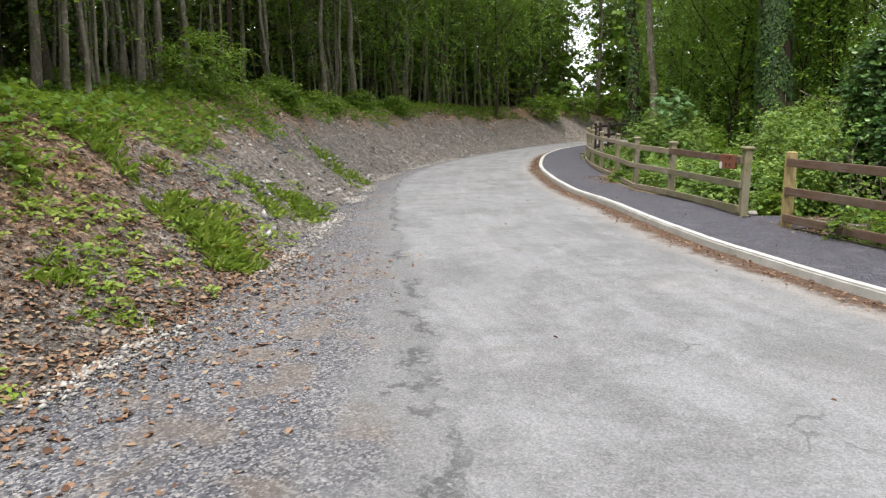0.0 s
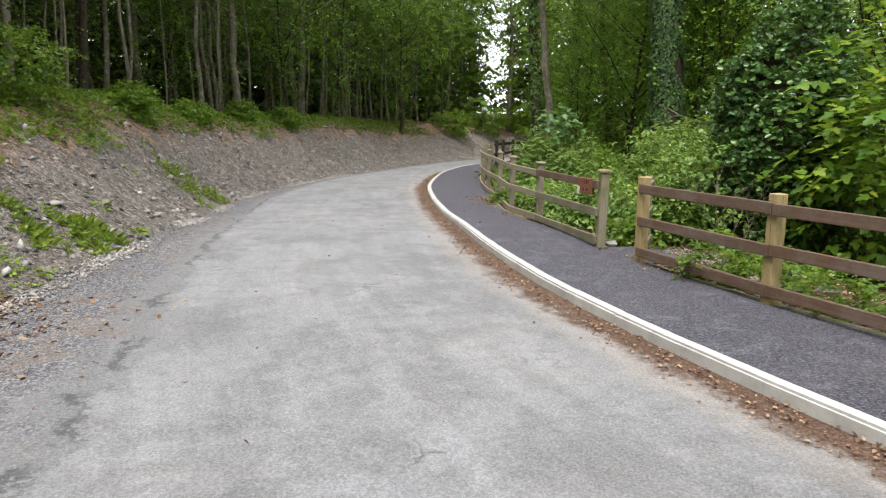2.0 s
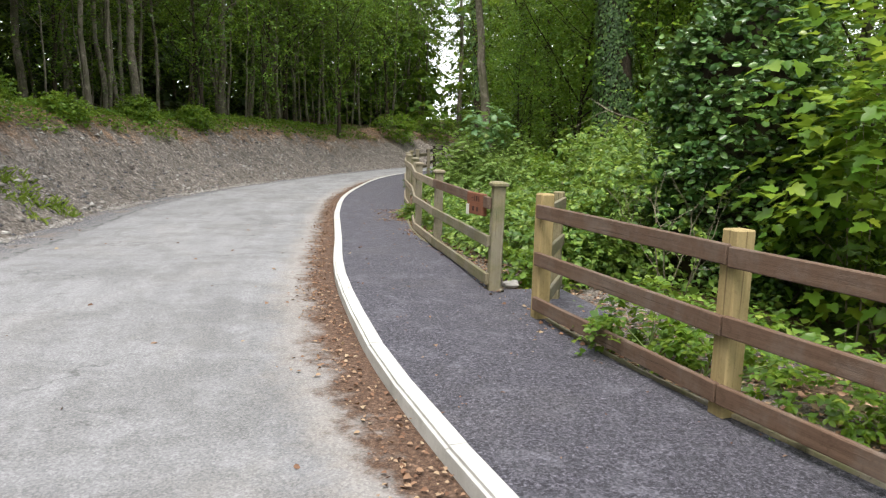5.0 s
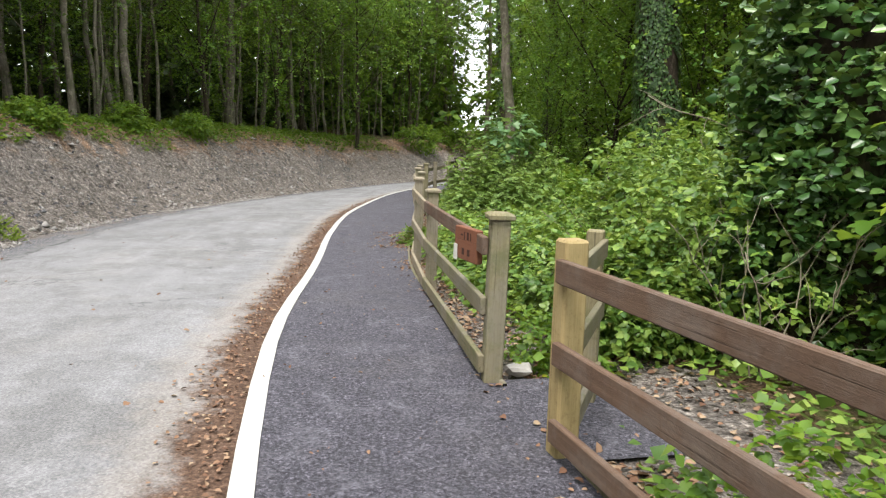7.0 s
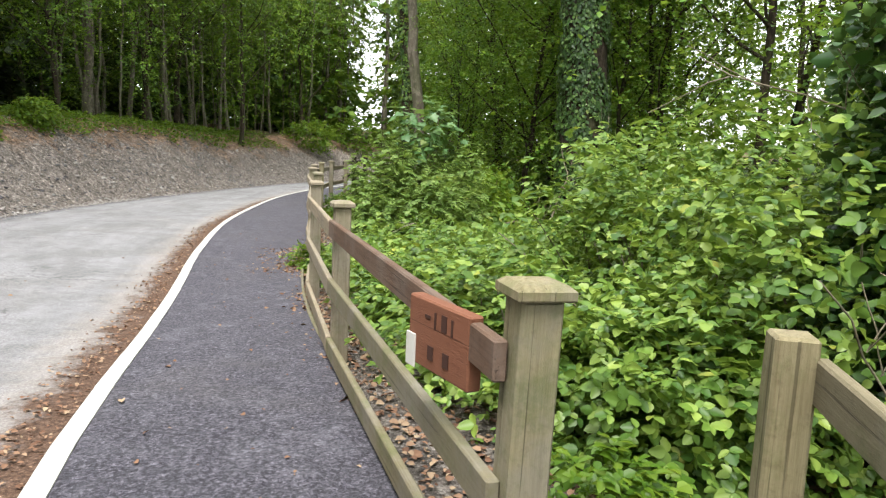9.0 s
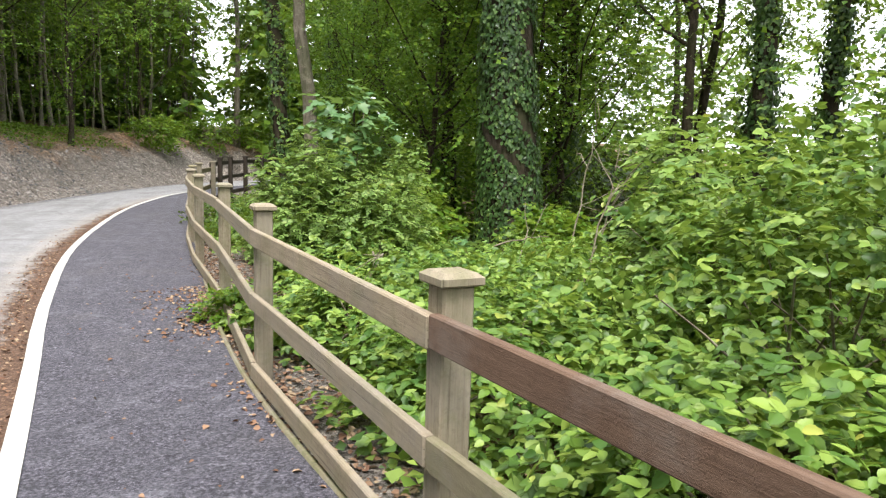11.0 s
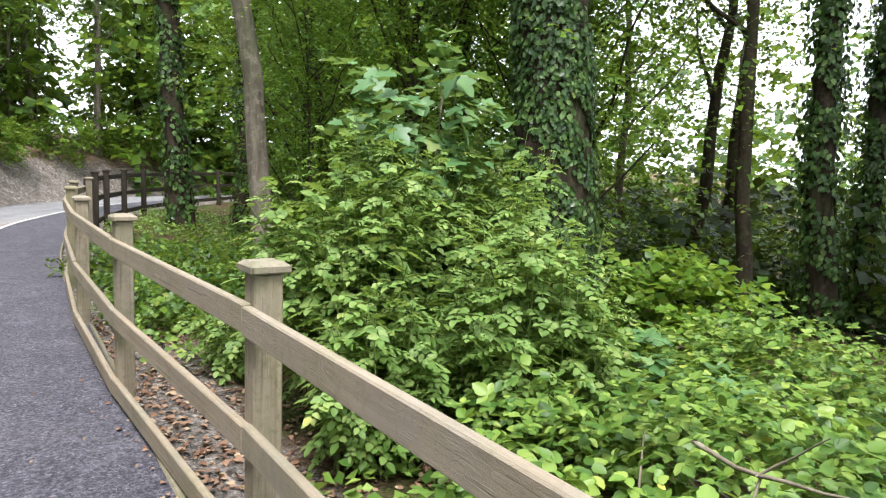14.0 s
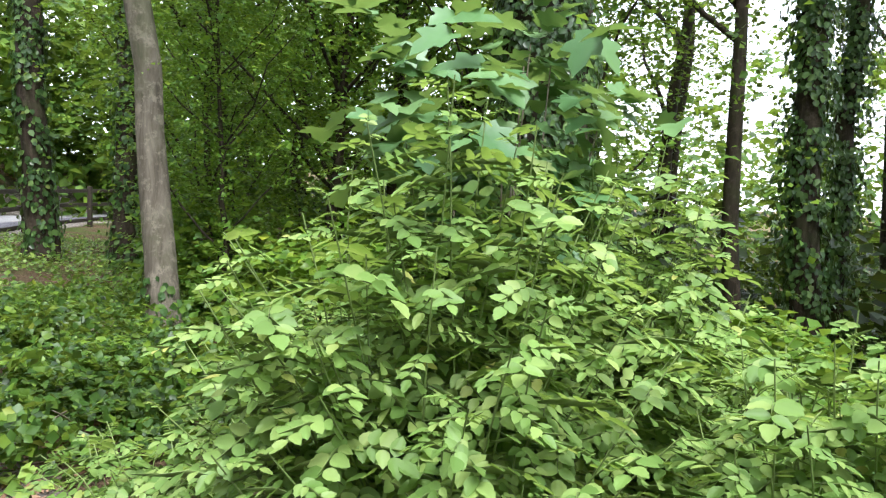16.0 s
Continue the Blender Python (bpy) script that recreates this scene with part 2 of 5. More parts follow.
def concrete():
    k = Mat("pale_concrete", 0.85, 0, 0.25)
    f, m = k.noise(90, 4, 0.7), k.noise(4, 5, 0.7)
    c = k.ramp(m, [(0.3, (0.5, 0.49, 0.46)), (0.6, (0.72, 0.71, 0.68))])
    c = k.mix(k.math("MULTIPLY", k.obj.outputs["Random"], 0.3), c, (0.5, 0.49, 0.46))
    c = k.mix(k.step(f, 0.58, 0.75), c, (0.4, 0.39, 0.36))
    k.colour(c)
    return k.bump(f, 0.3, 0.003).m


def chips(name, stops, rough=0.85):
    k = Mat(name, rough, 0, 0.2)
    c = k.ramp(k.geo.outputs["Random Per Island"], stops)
    c = k.mix(k.math("MULTIPLY", k.noise(60, 3), 0.35), c, (0.1, 0.085, 0.07))
    return k.colour(c).m


SOIL, ASPHALT, TARMAC, CONCRETE = soil(), asphalt(), tarmac(), concrete()
BARK_PALE = bark_material("pale_bark", (0.09, 0.075, 0.055), (0.27, 0.235, 0.18), 0.4)
BARK_DARK = bark_material("dark_bark", (0.02, 0.016, 0.012), (0.085, 0.065, 0.045), 0.35)
TWIG = bark_material("twig_bark", (0.16, 0.13, 0.09), (0.36, 0.31, 0.23), 0.2)
STEM = Mat("green_stem", 0.6).colour((0.22, 0.3, 0.09)).m
LEAF_WOOD = leaf_material("woodland_leaf", (0.017, 0.046, 0.008), (0.065, 0.15, 0.017), (0.18, 0.29, 0.03))
LEAF_BRIGHT = leaf_material("sunlit_leaf", (0.06, 0.14, 0.012), (0.13, 0.26, 0.022), (0.25, 0.36, 0.035), 0.45, 0.42)
LEAF_BRAMBLE = leaf_material("bramble_leaf", (0.05, 0.125, 0.022), (0.18, 0.31, 0.05), (0.35, 0.47, 0.095), 0.42, 0.33)
LEAF_SHRUB = leaf_material("shrub_leaf", (0.14, 0.26, 0.055), (0.27, 0.43, 0.11), (0.4, 0.52, 0.155), 0.5, 0.48)
LEAF_BLUE = leaf_material("sycamore_leaf", (0.075, 0.18, 0.06), (0.15, 0.29, 0.105), (0.23, 0.37, 0.14), 0.42, 0.3)
LEAF_MAPLE = leaf_material("maple_leaf", (0.07, 0.17, 0.015), (0.16, 0.3, 0.025), (0.32, 0.42, 0.035), 0.45, 0.45)
LEAF_UNDER = leaf_material("understorey_leaf", (0.04, 0.12, 0.011), (0.125, 0.28, 0.021), (0.26, 0.42, 0.036), 0.5, 0.4)
LEAF_DISTANT = leaf_material("distant_leaf", (0.025, 0.07, 0.008), (0.08, 0.18, 0.015), (0.19, 0.31, 0.028), 0.5, 0.35)
# near-black foliage: the wood interior's shade is put into this leaf colour
LEAF_SHADE_TONED = leaf_material("shade_toned_leaf", (0.009, 0.02, 0.006), (0.02, 0.044, 0.009), (0.05, 0.09, 0.015), 0.6, 0.15)
LEAF_TRUNK_IVY = leaf_material("trunk_ivy_leaf", (0.028, 0.065, 0.018), (0.065, 0.14, 0.036), (0.17, 0.28, 0.075), 0.33, 0.16)
LEAF_IVY = leaf_material("ivy_leaf", (0.03, 0.08, 0.02), (0.085, 0.19, 0.045), (0.22, 0.36, 0.095), 0.28, 0.12)
GRASS = leaf_material("grass_blade", (0.16, 0.27, 0.03), (0.32, 0.46, 0.06), (0.5, 0.58, 0.15), 0.5, 0.4)
LITTER = chips("dead_leaf", [(0.0, (0.15, 0.07, 0.04)), (0.4, (0.32, 0.175, 0.105)), (0.75, (0.44, 0.28, 0.175)), (1.0, (0.55, 0.42, 0.27))])
PEBBLE = chips("grey_stone", [(0.0, (0.08, 0.08, 0.09)), (0.45, (0.2, 0.2, 0.22)), (0.8, (0.36, 0.35, 0.34)), (1.0, (0.6, 0.57, 0.52))])
CHALK = chips("pale_stone", [(0.0, (0.36, 0.32, 0.29)), (0.5, (0.56, 0.52, 0.48)), (1.0, (0.78, 0.75, 0.71))])
WOOD_NEW = timber_material("fresh_pine", (0.36, 0.25, 0.10), (0.56, 0.43, 0.21), 0.15)
WOOD_PALE = timber_material("weathered_pine", (0.27, 0.21, 0.14), (0.48, 0.4, 0.29), 0.25, 0.3)
WOOD_BROWN = timber_material("brown_stained_rail", (0.10, 0.058, 0.038), (0.22, 0.14, 0.095), 0.0, 0.25)
WOOD_OLD = timber_material("old_grey_rail", (0.17, 0.14, 0.08), (0.32, 0.28, 0.18), 0.5, 0.4)
WOOD_NEW_POST = timber_material("fresh_pine_post", (0.36, 0.25, 0.10), (0.56, 0.43, 0.21), 0.2, 0.0, True)
WOOD_PALE_POST = timber_material("weathered_pine_post", (0.25, 0.2, 0.13), (0.46, 0.39, 0.28), 0.35, 0.3, True)
WOOD_OLD_POST = timber_material("old_grey_post", (0.2, 0.165, 0.085), (0.4, 0.35, 0.21), 0.55, 0.4, True)
WOOD_DARK = timber_material("dark_fence_wood", (0.035, 0.028, 0.022), (0.09, 0.07, 0.055), 0.1)
SIGN_RED = timber_material("red_brown_sign", (0.2, 0.075, 0.042), (0.3, 0.125, 0.07))
CARVED = Mat("carved_letters", 0.9).colour((0.07, 0.03, 0.02)).m
TAG = Mat("white_tag", 0.5).colour((0.75, 0.74, 0.68)).m


# ---- mesh helpers ----
rng = np.random.default_rng(7)


def raw_mesh(name, verts, faces, material, attrs=()):
    """A mesh from arrays: verts (n, 3), faces (m, k)."""
    verts, faces = np.asarray(verts, np.float32), np.asarray(faces, np.int32)
    me = bpy.data.meshes.new(name)
    k = faces.shape[1]
    me.vertices.add(len(verts))
    me.vertices.foreach_set("co", verts.ravel())
    me.loops.add(faces.size)
    me.loops.foreach_set("vertex_index", faces.ravel())
    me.polygons.add(len(faces))
    me.polygons.foreach_set("loop_start", np.arange(0, faces.size, k, dtype=np.int32))
    me.update(calc_edges=True)
    for key, values in attrs:
        a = me.attributes.new(key, "FLOAT", "POINT")
        a.data.foreach_set("value", np.asarray(values, np.float32))
    me.materials.append(material)
    return me


def smooth(me):
    me.polygons.foreach_set("use_smooth", np.ones(len(me.polygons), bool))
    return me


def put(name, me, parent=None, label="", kind="", category="", group=""):
    ob = new(name, me)
    if parent is not None:
        ob.parent = parent
    return tagged(ob, label, category, group, kind)


def part(name, bm, material, parent, label=""):
    me = bpy.data.meshes.new(name)
    bm.to_mesh(me)
    bm.free()
    me.materials.append(material)
    return put(name, me, parent, label)


def thing(name, x, y, z, label, category, group="", rz=0.0):
    e = new(name)
    e.matrix_world = pose(x, y, z, 0, 0, rz)
    return tagged(e, label, category, group)


def box(sx, sy, sz, at=(0, 0, 0), bevel=0.006, taper=1.0):
    bm = bmesh.new()
    bmesh.ops.create_cube(bm, size=1)
    for v in bm.verts:
        s = taper if v.co.z > 0 else 1
        v.co = Vector((v.co.x * sx * s + at[0], v.co.y * sy * s + at[1], v.co.z * sz + at[2]))
    if bevel:
        bmesh.ops.bevel(bm, geom=bm.edges[:], offset=bevel, segments=1, affect="EDGES")
    return bm


def tube(points, radii, sides=8, wobble=0.0):
    """Vertices and quads of a tapered tube along points."""
    p = np.asarray(points, float)
    r = np.asarray(radii, float)
    d = np.gradient(p, axis=0)
    d /= np.linalg.norm(d, axis=1, keepdims=True) + 1e-9
    ref = np.where(np.abs(d[:, 2:3]) < 0.9, [[0, 0, 1.0]], [[1.0, 0, 0]])
    u = np.cross(d, ref)
    u /= np.linalg.norm(u, axis=1, keepdims=True)
    w = np.cross(d, u)
    a = np.linspace(0, 2 * np.pi, sides, endpoint=False)
    rr = r[:, None] * (1 + wobble * (rng.random((len(p), sides)) - 0.5))
    v = p[:, None] + rr[..., None] * (np.cos(a)[None, :, None] * u[:, None] + np.sin(a)[None, :, None] * w[:, None])
    i, j = np.meshgrid(np.arange(len(p) - 1), np.arange(sides), indexing="ij")
    k = (j + 1) % sides
    f = np.stack([i * sides + j, i * sides + k, (i + 1) * sides + k, (i + 1) * sides + j], -1).reshape(-1, 4)
    return v.reshape(-1, 3), f


def join(pieces):
    vs, fs, n = [], [], 0
    for v, f in pieces:
        vs.append(v)
        fs.append(f + n)
        n += len(v)
    return np.concatenate(vs), np.concatenate(fs)


def unit(v):
    return v / (np.linalg.norm(v, axis=-1, keepdims=True) + 1e-9)


def leaf_mesh(base, along, up, size, name, material, fine=True, width=1.0, fold=0.25, full=False):
    """Leaves as folded blades: base, direction, face normal and length of each."""
    n = len(base)
    along = unit(along)
    side = unit(np.cross(along, up))
    nor = np.cross(side, along)
    s = np.asarray(size).reshape(-1, 1)
    w = width * (0.85 + 0.3 * rng.random((n, 1)))

    def at(t, h, droop=0.0):
        return base + s * (t * along + h * w * side + (abs(h) * fold - droop) * nor)

    if full:
        rim = [(0.1, 0.17), (0.3, 0.29), (0.55, 0.29), (0.72, 0.2), (0.8, 0.21), (0.92, 0.1)]
        v = np.stack([at(0, 0)] + [at(t, h, 0.16 * t * t) for t, h in rim] + [at(1.04, 0, 0.17)] + [at(t, -h, 0.16 * t * t) for t, h in rim[::-1]], 1)
        f = np.array([[0, 1, 2, 3, 4, 5, 6, 7], [0, 7, 8, 9, 10, 11, 12, 13]])
    elif fine:
        v = np.stack([at(0, 0), at(0.28, 0.27), at(0.68, 0.24), at(1, 0, 0.16), at(0.68, -0.24), at(0.28, -0.27)], 1)
        f = np.array([[0, 1, 2, 3], [0, 3, 4, 5]])
    else:
        v = np.stack([at(0, 0), at(0.5, 0.36), at(1, 0, 0.12), at(0.5, -0.36)], 1)
        f = np.array([[0, 1, 2], [0, 2, 3]])
    faces = (f[None] + (np.arange(n) * v.shape[1])[:, None, None]).reshape(-1, f.shape[1])
    return raw_mesh(name, v.reshape(-1, 3), faces, material)


def lobed_mesh(base, along, up, size, name, material):
    """Five-lobed leaves, as of maple and sycamore."""
    n = len(base)
    along = unit(along)
    side = unit(np.cross(along, up))
    nor = np.cross(side, along)
    s = np.asarray(size).reshape(-1, 1)
    half = [(-0.08, 0.2), (0.05, 0.46), (0.22, 0.36), (0.36, 0.5), (0.56, 0.56), (0.55, 0.27), (0.76, 0.26)]
    rim = [(0.0, 0.0)] + half + [(1.0, 0.0)] + [(t, -h) for t, h in half[::-1]]
    v = np.stack([base + s * (t * along + h * side + (0.22 * abs(h) - 0.18 * t * t) * nor) for t, h in rim + [(0.32, 0.0)]], 1)
    m = len(rim)
    f = np.array([[i, (i + 1) % m, m] for i in range(m)])
    faces = (f[None] + (np.arange(n) * (m + 1))[:, None, None]).reshape(-1, 3)
    return raw_mesh(name, v.reshape(-1, 3), faces, material)


def sprays(starts, dirs, length, count, size, droop=0.25, spread=1.0, flat=0.75, jitter=0.3, trio=False):
    """Leaves set along twigs: from each start, count leaves alternately on both sides. Returns base, along, up, size."""
    n = len(starts)
    dirs = unit(dirs)
    sidev = unit(np.cross(dirs, [[0, 0, 1.0]]) + 0.01)
    t = (np.arange(count) + 0.6) / count
    ln = np.broadcast_to(np.asarray(length, float).reshape(-1, 1), (n, 1)) * (0.7 + 0.6 * rng.random((n, 1)))
    pos = starts[:, None] + dirs[:, None] * (ln * t)[..., None] - np.array([0, 0, 1.0]) * (droop * ln * t**2)[..., None]
    sgn = np.where(np.arange(count) % 2, 1.0, -1.0)[None, :, None]
    al = dirs[:, None] * 0.55 + sidev[:, None] * sgn * spread + jitter * rng.normal(size=(n, count, 3)) - np.array([0, 0, 0.25 * min(1, jitter / 0.3)])
    up = np.array([0, 0, 1.0]) * flat + (1 - flat) * 1.6 * rng.normal(size=(n, count, 3)) + 0.25 * dirs[:, None]
    sz = size * (0.6 + 0.75 * rng.random((n, count)))
    if trio:
        al = unit(al)
        across = unit(np.cross(al, up))
        stalk = al * (0.5 * sz)[..., None]
        pos = np.concatenate([pos + stalk, pos + stalk * 0.8, pos + stalk * 0.8], 1)
        al = np.concatenate([al, 0.35 * al + across, 0.35 * al - across], 1)
        up = np.concatenate([up, up + 0.25 * across, up - 0.25 * across], 1)
        sz = np.concatenate([sz, sz * 0.82, sz * 0.82], 1)
    return pos.reshape(-1, 3), al.reshape(-1, 3), up.reshape(-1, 3), sz.ravel()


def ball(n, centre, radii, shell=0.55):
    """Random places in an ellipsoid, most of them near its skin, and the ways out."""
    d = unit(rng.normal(size=(n, 3)))
    r = (shell + (1 - shell) * rng.random((n, 1)))
    return np.asarray(centre) + d * r * np.asarray(radii), d


# ---- plan of road, kerb and path ----
KERB = [(10.5, -25), (7.9, -8), (6.2, 0), (5.05, 3.5), (4.15, 6.5), (3.6, 9), (3.35, 11), (3.21, 13), (3.19, 16), (3.16, 18.5), (3.14, 21), (3.3, 25),
        (3.83, 29.2), (4.55, 33.2), (5.7, 37.3), (6.7, 39.8), (7.7, 42), (9.1, 44.4), (12, 48), (16.5, 51.8), (45, 68)]
FOOT = [(-3.2, -25), (-3.0, -8), (-2.7, 0), (-2.5, 3.5), (-2.05, 6.5), (-1.85, 9), (-1.82, 11), (-1.82, 13), (-1.92, 16), (-1.98, 19), (-1.85, 22), (-1.25, 25.7),
        (0.1, 30.5), (1.9, 35.6), (3.3, 39.1), (4.9, 42.8), (7.2, 47), (10, 50.8), (12.2, 52.9), (14.5, 54.8), (45, 73)]
EDGE = [(12.3, -25), (9.6, -8), (7.9, 0), (6.9, 3.5), (5.97, 6.5), (5.25, 9), (4.93, 11), (4.74, 13), (4.58, 16), (4.6, 18.5), (4.79, 21), (5.18, 25),
        (5.55, 29), (6.2, 33), (7.05, 36.4), (7.9, 38.8), (8.9, 40.9), (10.3, 43.2), (13.1, 46.8), (17.4, 50.5), (45, 66.5)]


def curve(ctrl, per=14):
    """A smooth line through the control points."""
    c = np.array([ctrl[0], *ctrl, ctrl[-1]], float)
    out = []
    for i in range(1, len(c) - 2):
        p0, p1, p2, p3 = c[i - 1:i + 3]
        t = np.linspace(0, 1, per, endpoint=False)[:, None]
        out.append(0.5 * (2 * p1 + (p2 - p0) * t + (2 * p0 - 5 * p1 + 4 * p2 - p3) * t**2 + (3 * p1 - p0 - 3 * p2 + p3) * t**3))
    return np.concatenate(out + [c[-1:]])


kerb_line, foot_line, edge_line = curve(KERB), curve(FOOT), curve(EDGE)


def off_line(line, x, y):
    """Signed distance to a line: positive on its left, going ahead."""
    x, y = np.asarray(x, float).ravel(), np.asarray(y, float).ravel()
    a, b = line[:-1], line[1:]
    ab = b - a
    best, sign = np.full(len(x), 1e9), np.ones(len(x))
    for (ax, ay), (bx, by) in zip(a, ab):
        t = np.clip(((x - ax) * bx + (y - ay) * by) / (bx * bx + by * by), 0, 1)
        dx, dy = x - ax - t * bx, y - ay - t * by
        d = np.hypot(dx, dy)
        s = bx * (y - ay) - by * (x - ax)
        near = d < best
        best = np.where(near, d, best)
        sign = np.where(near, np.where(s > 0, 1.0, -1.0), sign)
    return best * sign


def waves(x, y, scale, seed=0.0):
    return (np.sin(x * scale + 1.3 * np.sin(y * scale * 0.7 + seed) + seed) + np.sin(y * scale * 1.13 + 1.7 * np.sin(x * scale * 0.6 - seed) + 2 * seed)) / 2


def soft(t):
    t = np.clip(t, 0, 1)
    return t * t * (3 - 2 * t)


def dip(y):
    """The lane and path sink gently past the gap in the fence."""
    return -0.2 * soft((np.asarray(y, float) - 12.5) / 6)


def ground_z(x, y):
    """Height of the earth: flat under the road, rising bank beside it, falling ground behind the fence."""
    x, y = np.asarray(x, float), np.asarray(y, float)
    shape = x.shape
    x, y = x.ravel(), y.ravel()
    left, right = off_line(foot_line, x, y), -off_line(edge_line, x, y)
    wide = 3.3 + 1.4 * soft((10 - y) / 8) + 0.5 * waves(x, y, 0.25, 2.0)
    crest = 1.95 + 0.15 * waves(x, y, 0.3, 1.0) + 0.35 * soft((y - 12) / 8) * soft((30 - y) / 8)
    bank = crest * (0.35 * np.clip(left / wide, 0, 1) + 0.65 * soft(left / wide)) + 0.07 * np.clip(left - wide, 0, 25)
    bank = bank + (0.07 * waves(x, y, 1.9, 0.4) + 0.045 * waves(x, y, 4.7, 1.4) + 0.025 * waves(x, y, 11.0, 2.4)) * soft(left / 0.8)
    fall = -0.04 * np.clip(right, 0, 1.5) - 0.11 * np.clip(right - 1.5, 0, 16) + 0.04 * waves(x, y, 1.7, 3.0) * soft(right / 0.6)
    z = np.where(left > 0, bank - 0.1, np.where(right > 0, fall - 0.03, -0.16)) + dip(y) * (1 - soft(left / wide))
    return z.reshape(shape)


def gz(x, y):
    return float(ground_z(np.array([x]), np.array([y]))[0])


def strip(name, la, lb, cols, za, zb, material, attrs=False, crown=0.0):
    """A sheet between two lines of equal count."""
    t = np.linspace(0, 1, cols)[None, :, None]
    p = la[:, None] * (1 - t) + lb[:, None] * t
    n, m = p.shape[:2]
    z = za * (1 - t[..., 0]) + zb * t[..., 0] + crown * np.sin(np.pi * t[..., 0]) + dip(p[..., 1])
    v = np.concatenate([p, np.broadcast_to(z, (n, m))[..., None]], -1).reshape(-1, 3)
    i, j = np.meshgrid(np.arange(n - 1), np.arange(m - 1), indexing="ij")
    f = np.stack([i * m + j, i * m + j + 1, (i + 1) * m + j + 1, (i + 1) * m + j], -1).reshape(-1, 4)
    w = np.linalg.norm(la - lb, axis=1)[:, None]
    extra = [("left", (w * t[0, :, 0][None] / np.interp(la[:, 1], [0, 3.5, 6.5, 9.5, 13, 20, 30], [3.3, 3.0, 2.2, 1.65, 1.3, 1.0, 0.6])[:, None]).ravel()), ("right", (w * (1 - t[0, :, 0][None])).ravel()), ("along", np.repeat(np.concatenate([[0], np.cumsum(np.linalg.norm(np.diff(lb, axis=0), axis=1))]), m))] if attrs else ()
    return smooth(raw_mesh(name, v, f, material, extra))


# ---- ground, road, path ----
def axis_steps(lo, a, b, hi, fine):
    k = np.arange(a, b, fine)
    left = a - np.geomspace(fine, a - lo, 22)[::-1]
    right = b + np.geomspace(fine, hi - b, 22) - fine
    return np.concatenate([left, k, right])


gx, gy = axis_steps(-400, -9, 12, 400, 0.2), axis_steps(-400, 1, 48, 420, 0.22)
mx, my = np.meshgrid(gx, gy, indexing="ij")
mz = ground_z(mx, my)
i, j = np.meshgrid(np.arange(len(gx) - 1), np.arange(len(gy) - 1), indexing="ij")
m = len(gy)
quads = np.stack([i * m + j, (i + 1) * m + j, (i + 1) * m + j + 1, i * m + j + 1], -1).reshape(-1, 4)
d_left, d_right = off_line(foot_line, mx, my), -off_line(edge_line, mx, my)
wood = np.maximum(soft((d_left - 3.1) / 1.3), soft((d_right - np.where((my.ravel() < 12.3) & (my.ravel() > 9), 1.2, 0.3)) / 0.9)) + 0.12 * soft((9 - my.ravel()) / 4) * (d_left > 0)
put("ground", smooth(raw_mesh("ground", np.stack([mx, my, mz], -1).reshape(-1, 3), quads, SOIL, [("wood", wood), ("rise", np.clip(d_left / 3.4, 0, 1) + 0.35 * soft((11 - my.ravel()) / 5))])),
    label="stony earth bank and dark woodland floor", kind="structure", category="ground")

put("road", strip("road", foot_line + np.array([-0.25, 0]), kerb_line, 30, -0.1, -0.1, ASPHALT, True, 0.03),
    label="pale worn asphalt lane with a gravel verge", kind="structure", category="road")


def shifted(line, d):
    """The line moved to its left by d."""
    t = unit(np.gradient(line, axis=0))
    return line + d * np.stack([-t[:, 1], t[:, 0]], -1)


put("pavement", strip("pavement", shifted(kerb_line, -0.11), edge_line, 8, -0.004, 0.0, TARMAC),
    label="dark grey tarmac footpath behind the kerb", kind="structure", category="pavement")

# tarmac running on into the gap in the fence
gap = edge_line[(edge_line[:, 1] > 10.3) & (edge_line[:, 1] < 11.55)]
put("pavement", strip("pavement", gap, gap + np.array([0.7, 0.12]), 6, 0.001, -0.012, TARMAC),
    label="dark grey tarmac apron in the fence gap", kind="structure", category="pavement")

# edging board along the path's far side
edging = tagged(new("trim"), "thin timber edging along the footpath", "edging", "", "structure")
keep = (edge_line[:, 1] > 1) & (edge_line[:, 1] < 42)
run = edge_line[keep]
for a in range(0, len(run) - 8, 8):
    seg = run[a:a + 9]
    if seg[-1, 1] > 10.4 and seg[0, 1] < 11.4:
        continue
    o = shifted(seg, -0.028)
    v = np.concatenate([np.c_[seg, dip(seg[:, 1]) - 0.12], np.c_[seg, dip(seg[:, 1]) + 0.022], np.c_[o, dip(seg[:, 1]) + 0.022], np.c_[o, dip(seg[:, 1]) - 0.12]])
    f = np.array([[q * 9 + i, q * 9 + i + 1, ((q + 1) % 4) * 9 + i + 1, ((q + 1) % 4) * 9 + i] for q in range(4) for i in range(8)])
    put("edging_board", raw_mesh("edging_board", v, f, WOOD_OLD), edging)


# ---- fences ----
def board_between(name, a, b, za, zb, h, thick, material, parent):
    """A sawn rail from a to b (plan), from height za to zb, slightly bowed, with softly worn edges."""
    d = Vector((b[0] - a[0], b[1] - a[1], 0))
    ln = d.length
    bm = box(ln, thick, h, (ln / 2, 0, 0), 0.006)
    ob = part(name, bm, material, parent)
    ob.matrix_basis = pose(a[0], a[1], za, 0, math.degrees(math.atan2(za - zb, ln)), math.degrees(math.atan2(d.y, d.x)))
    return ob


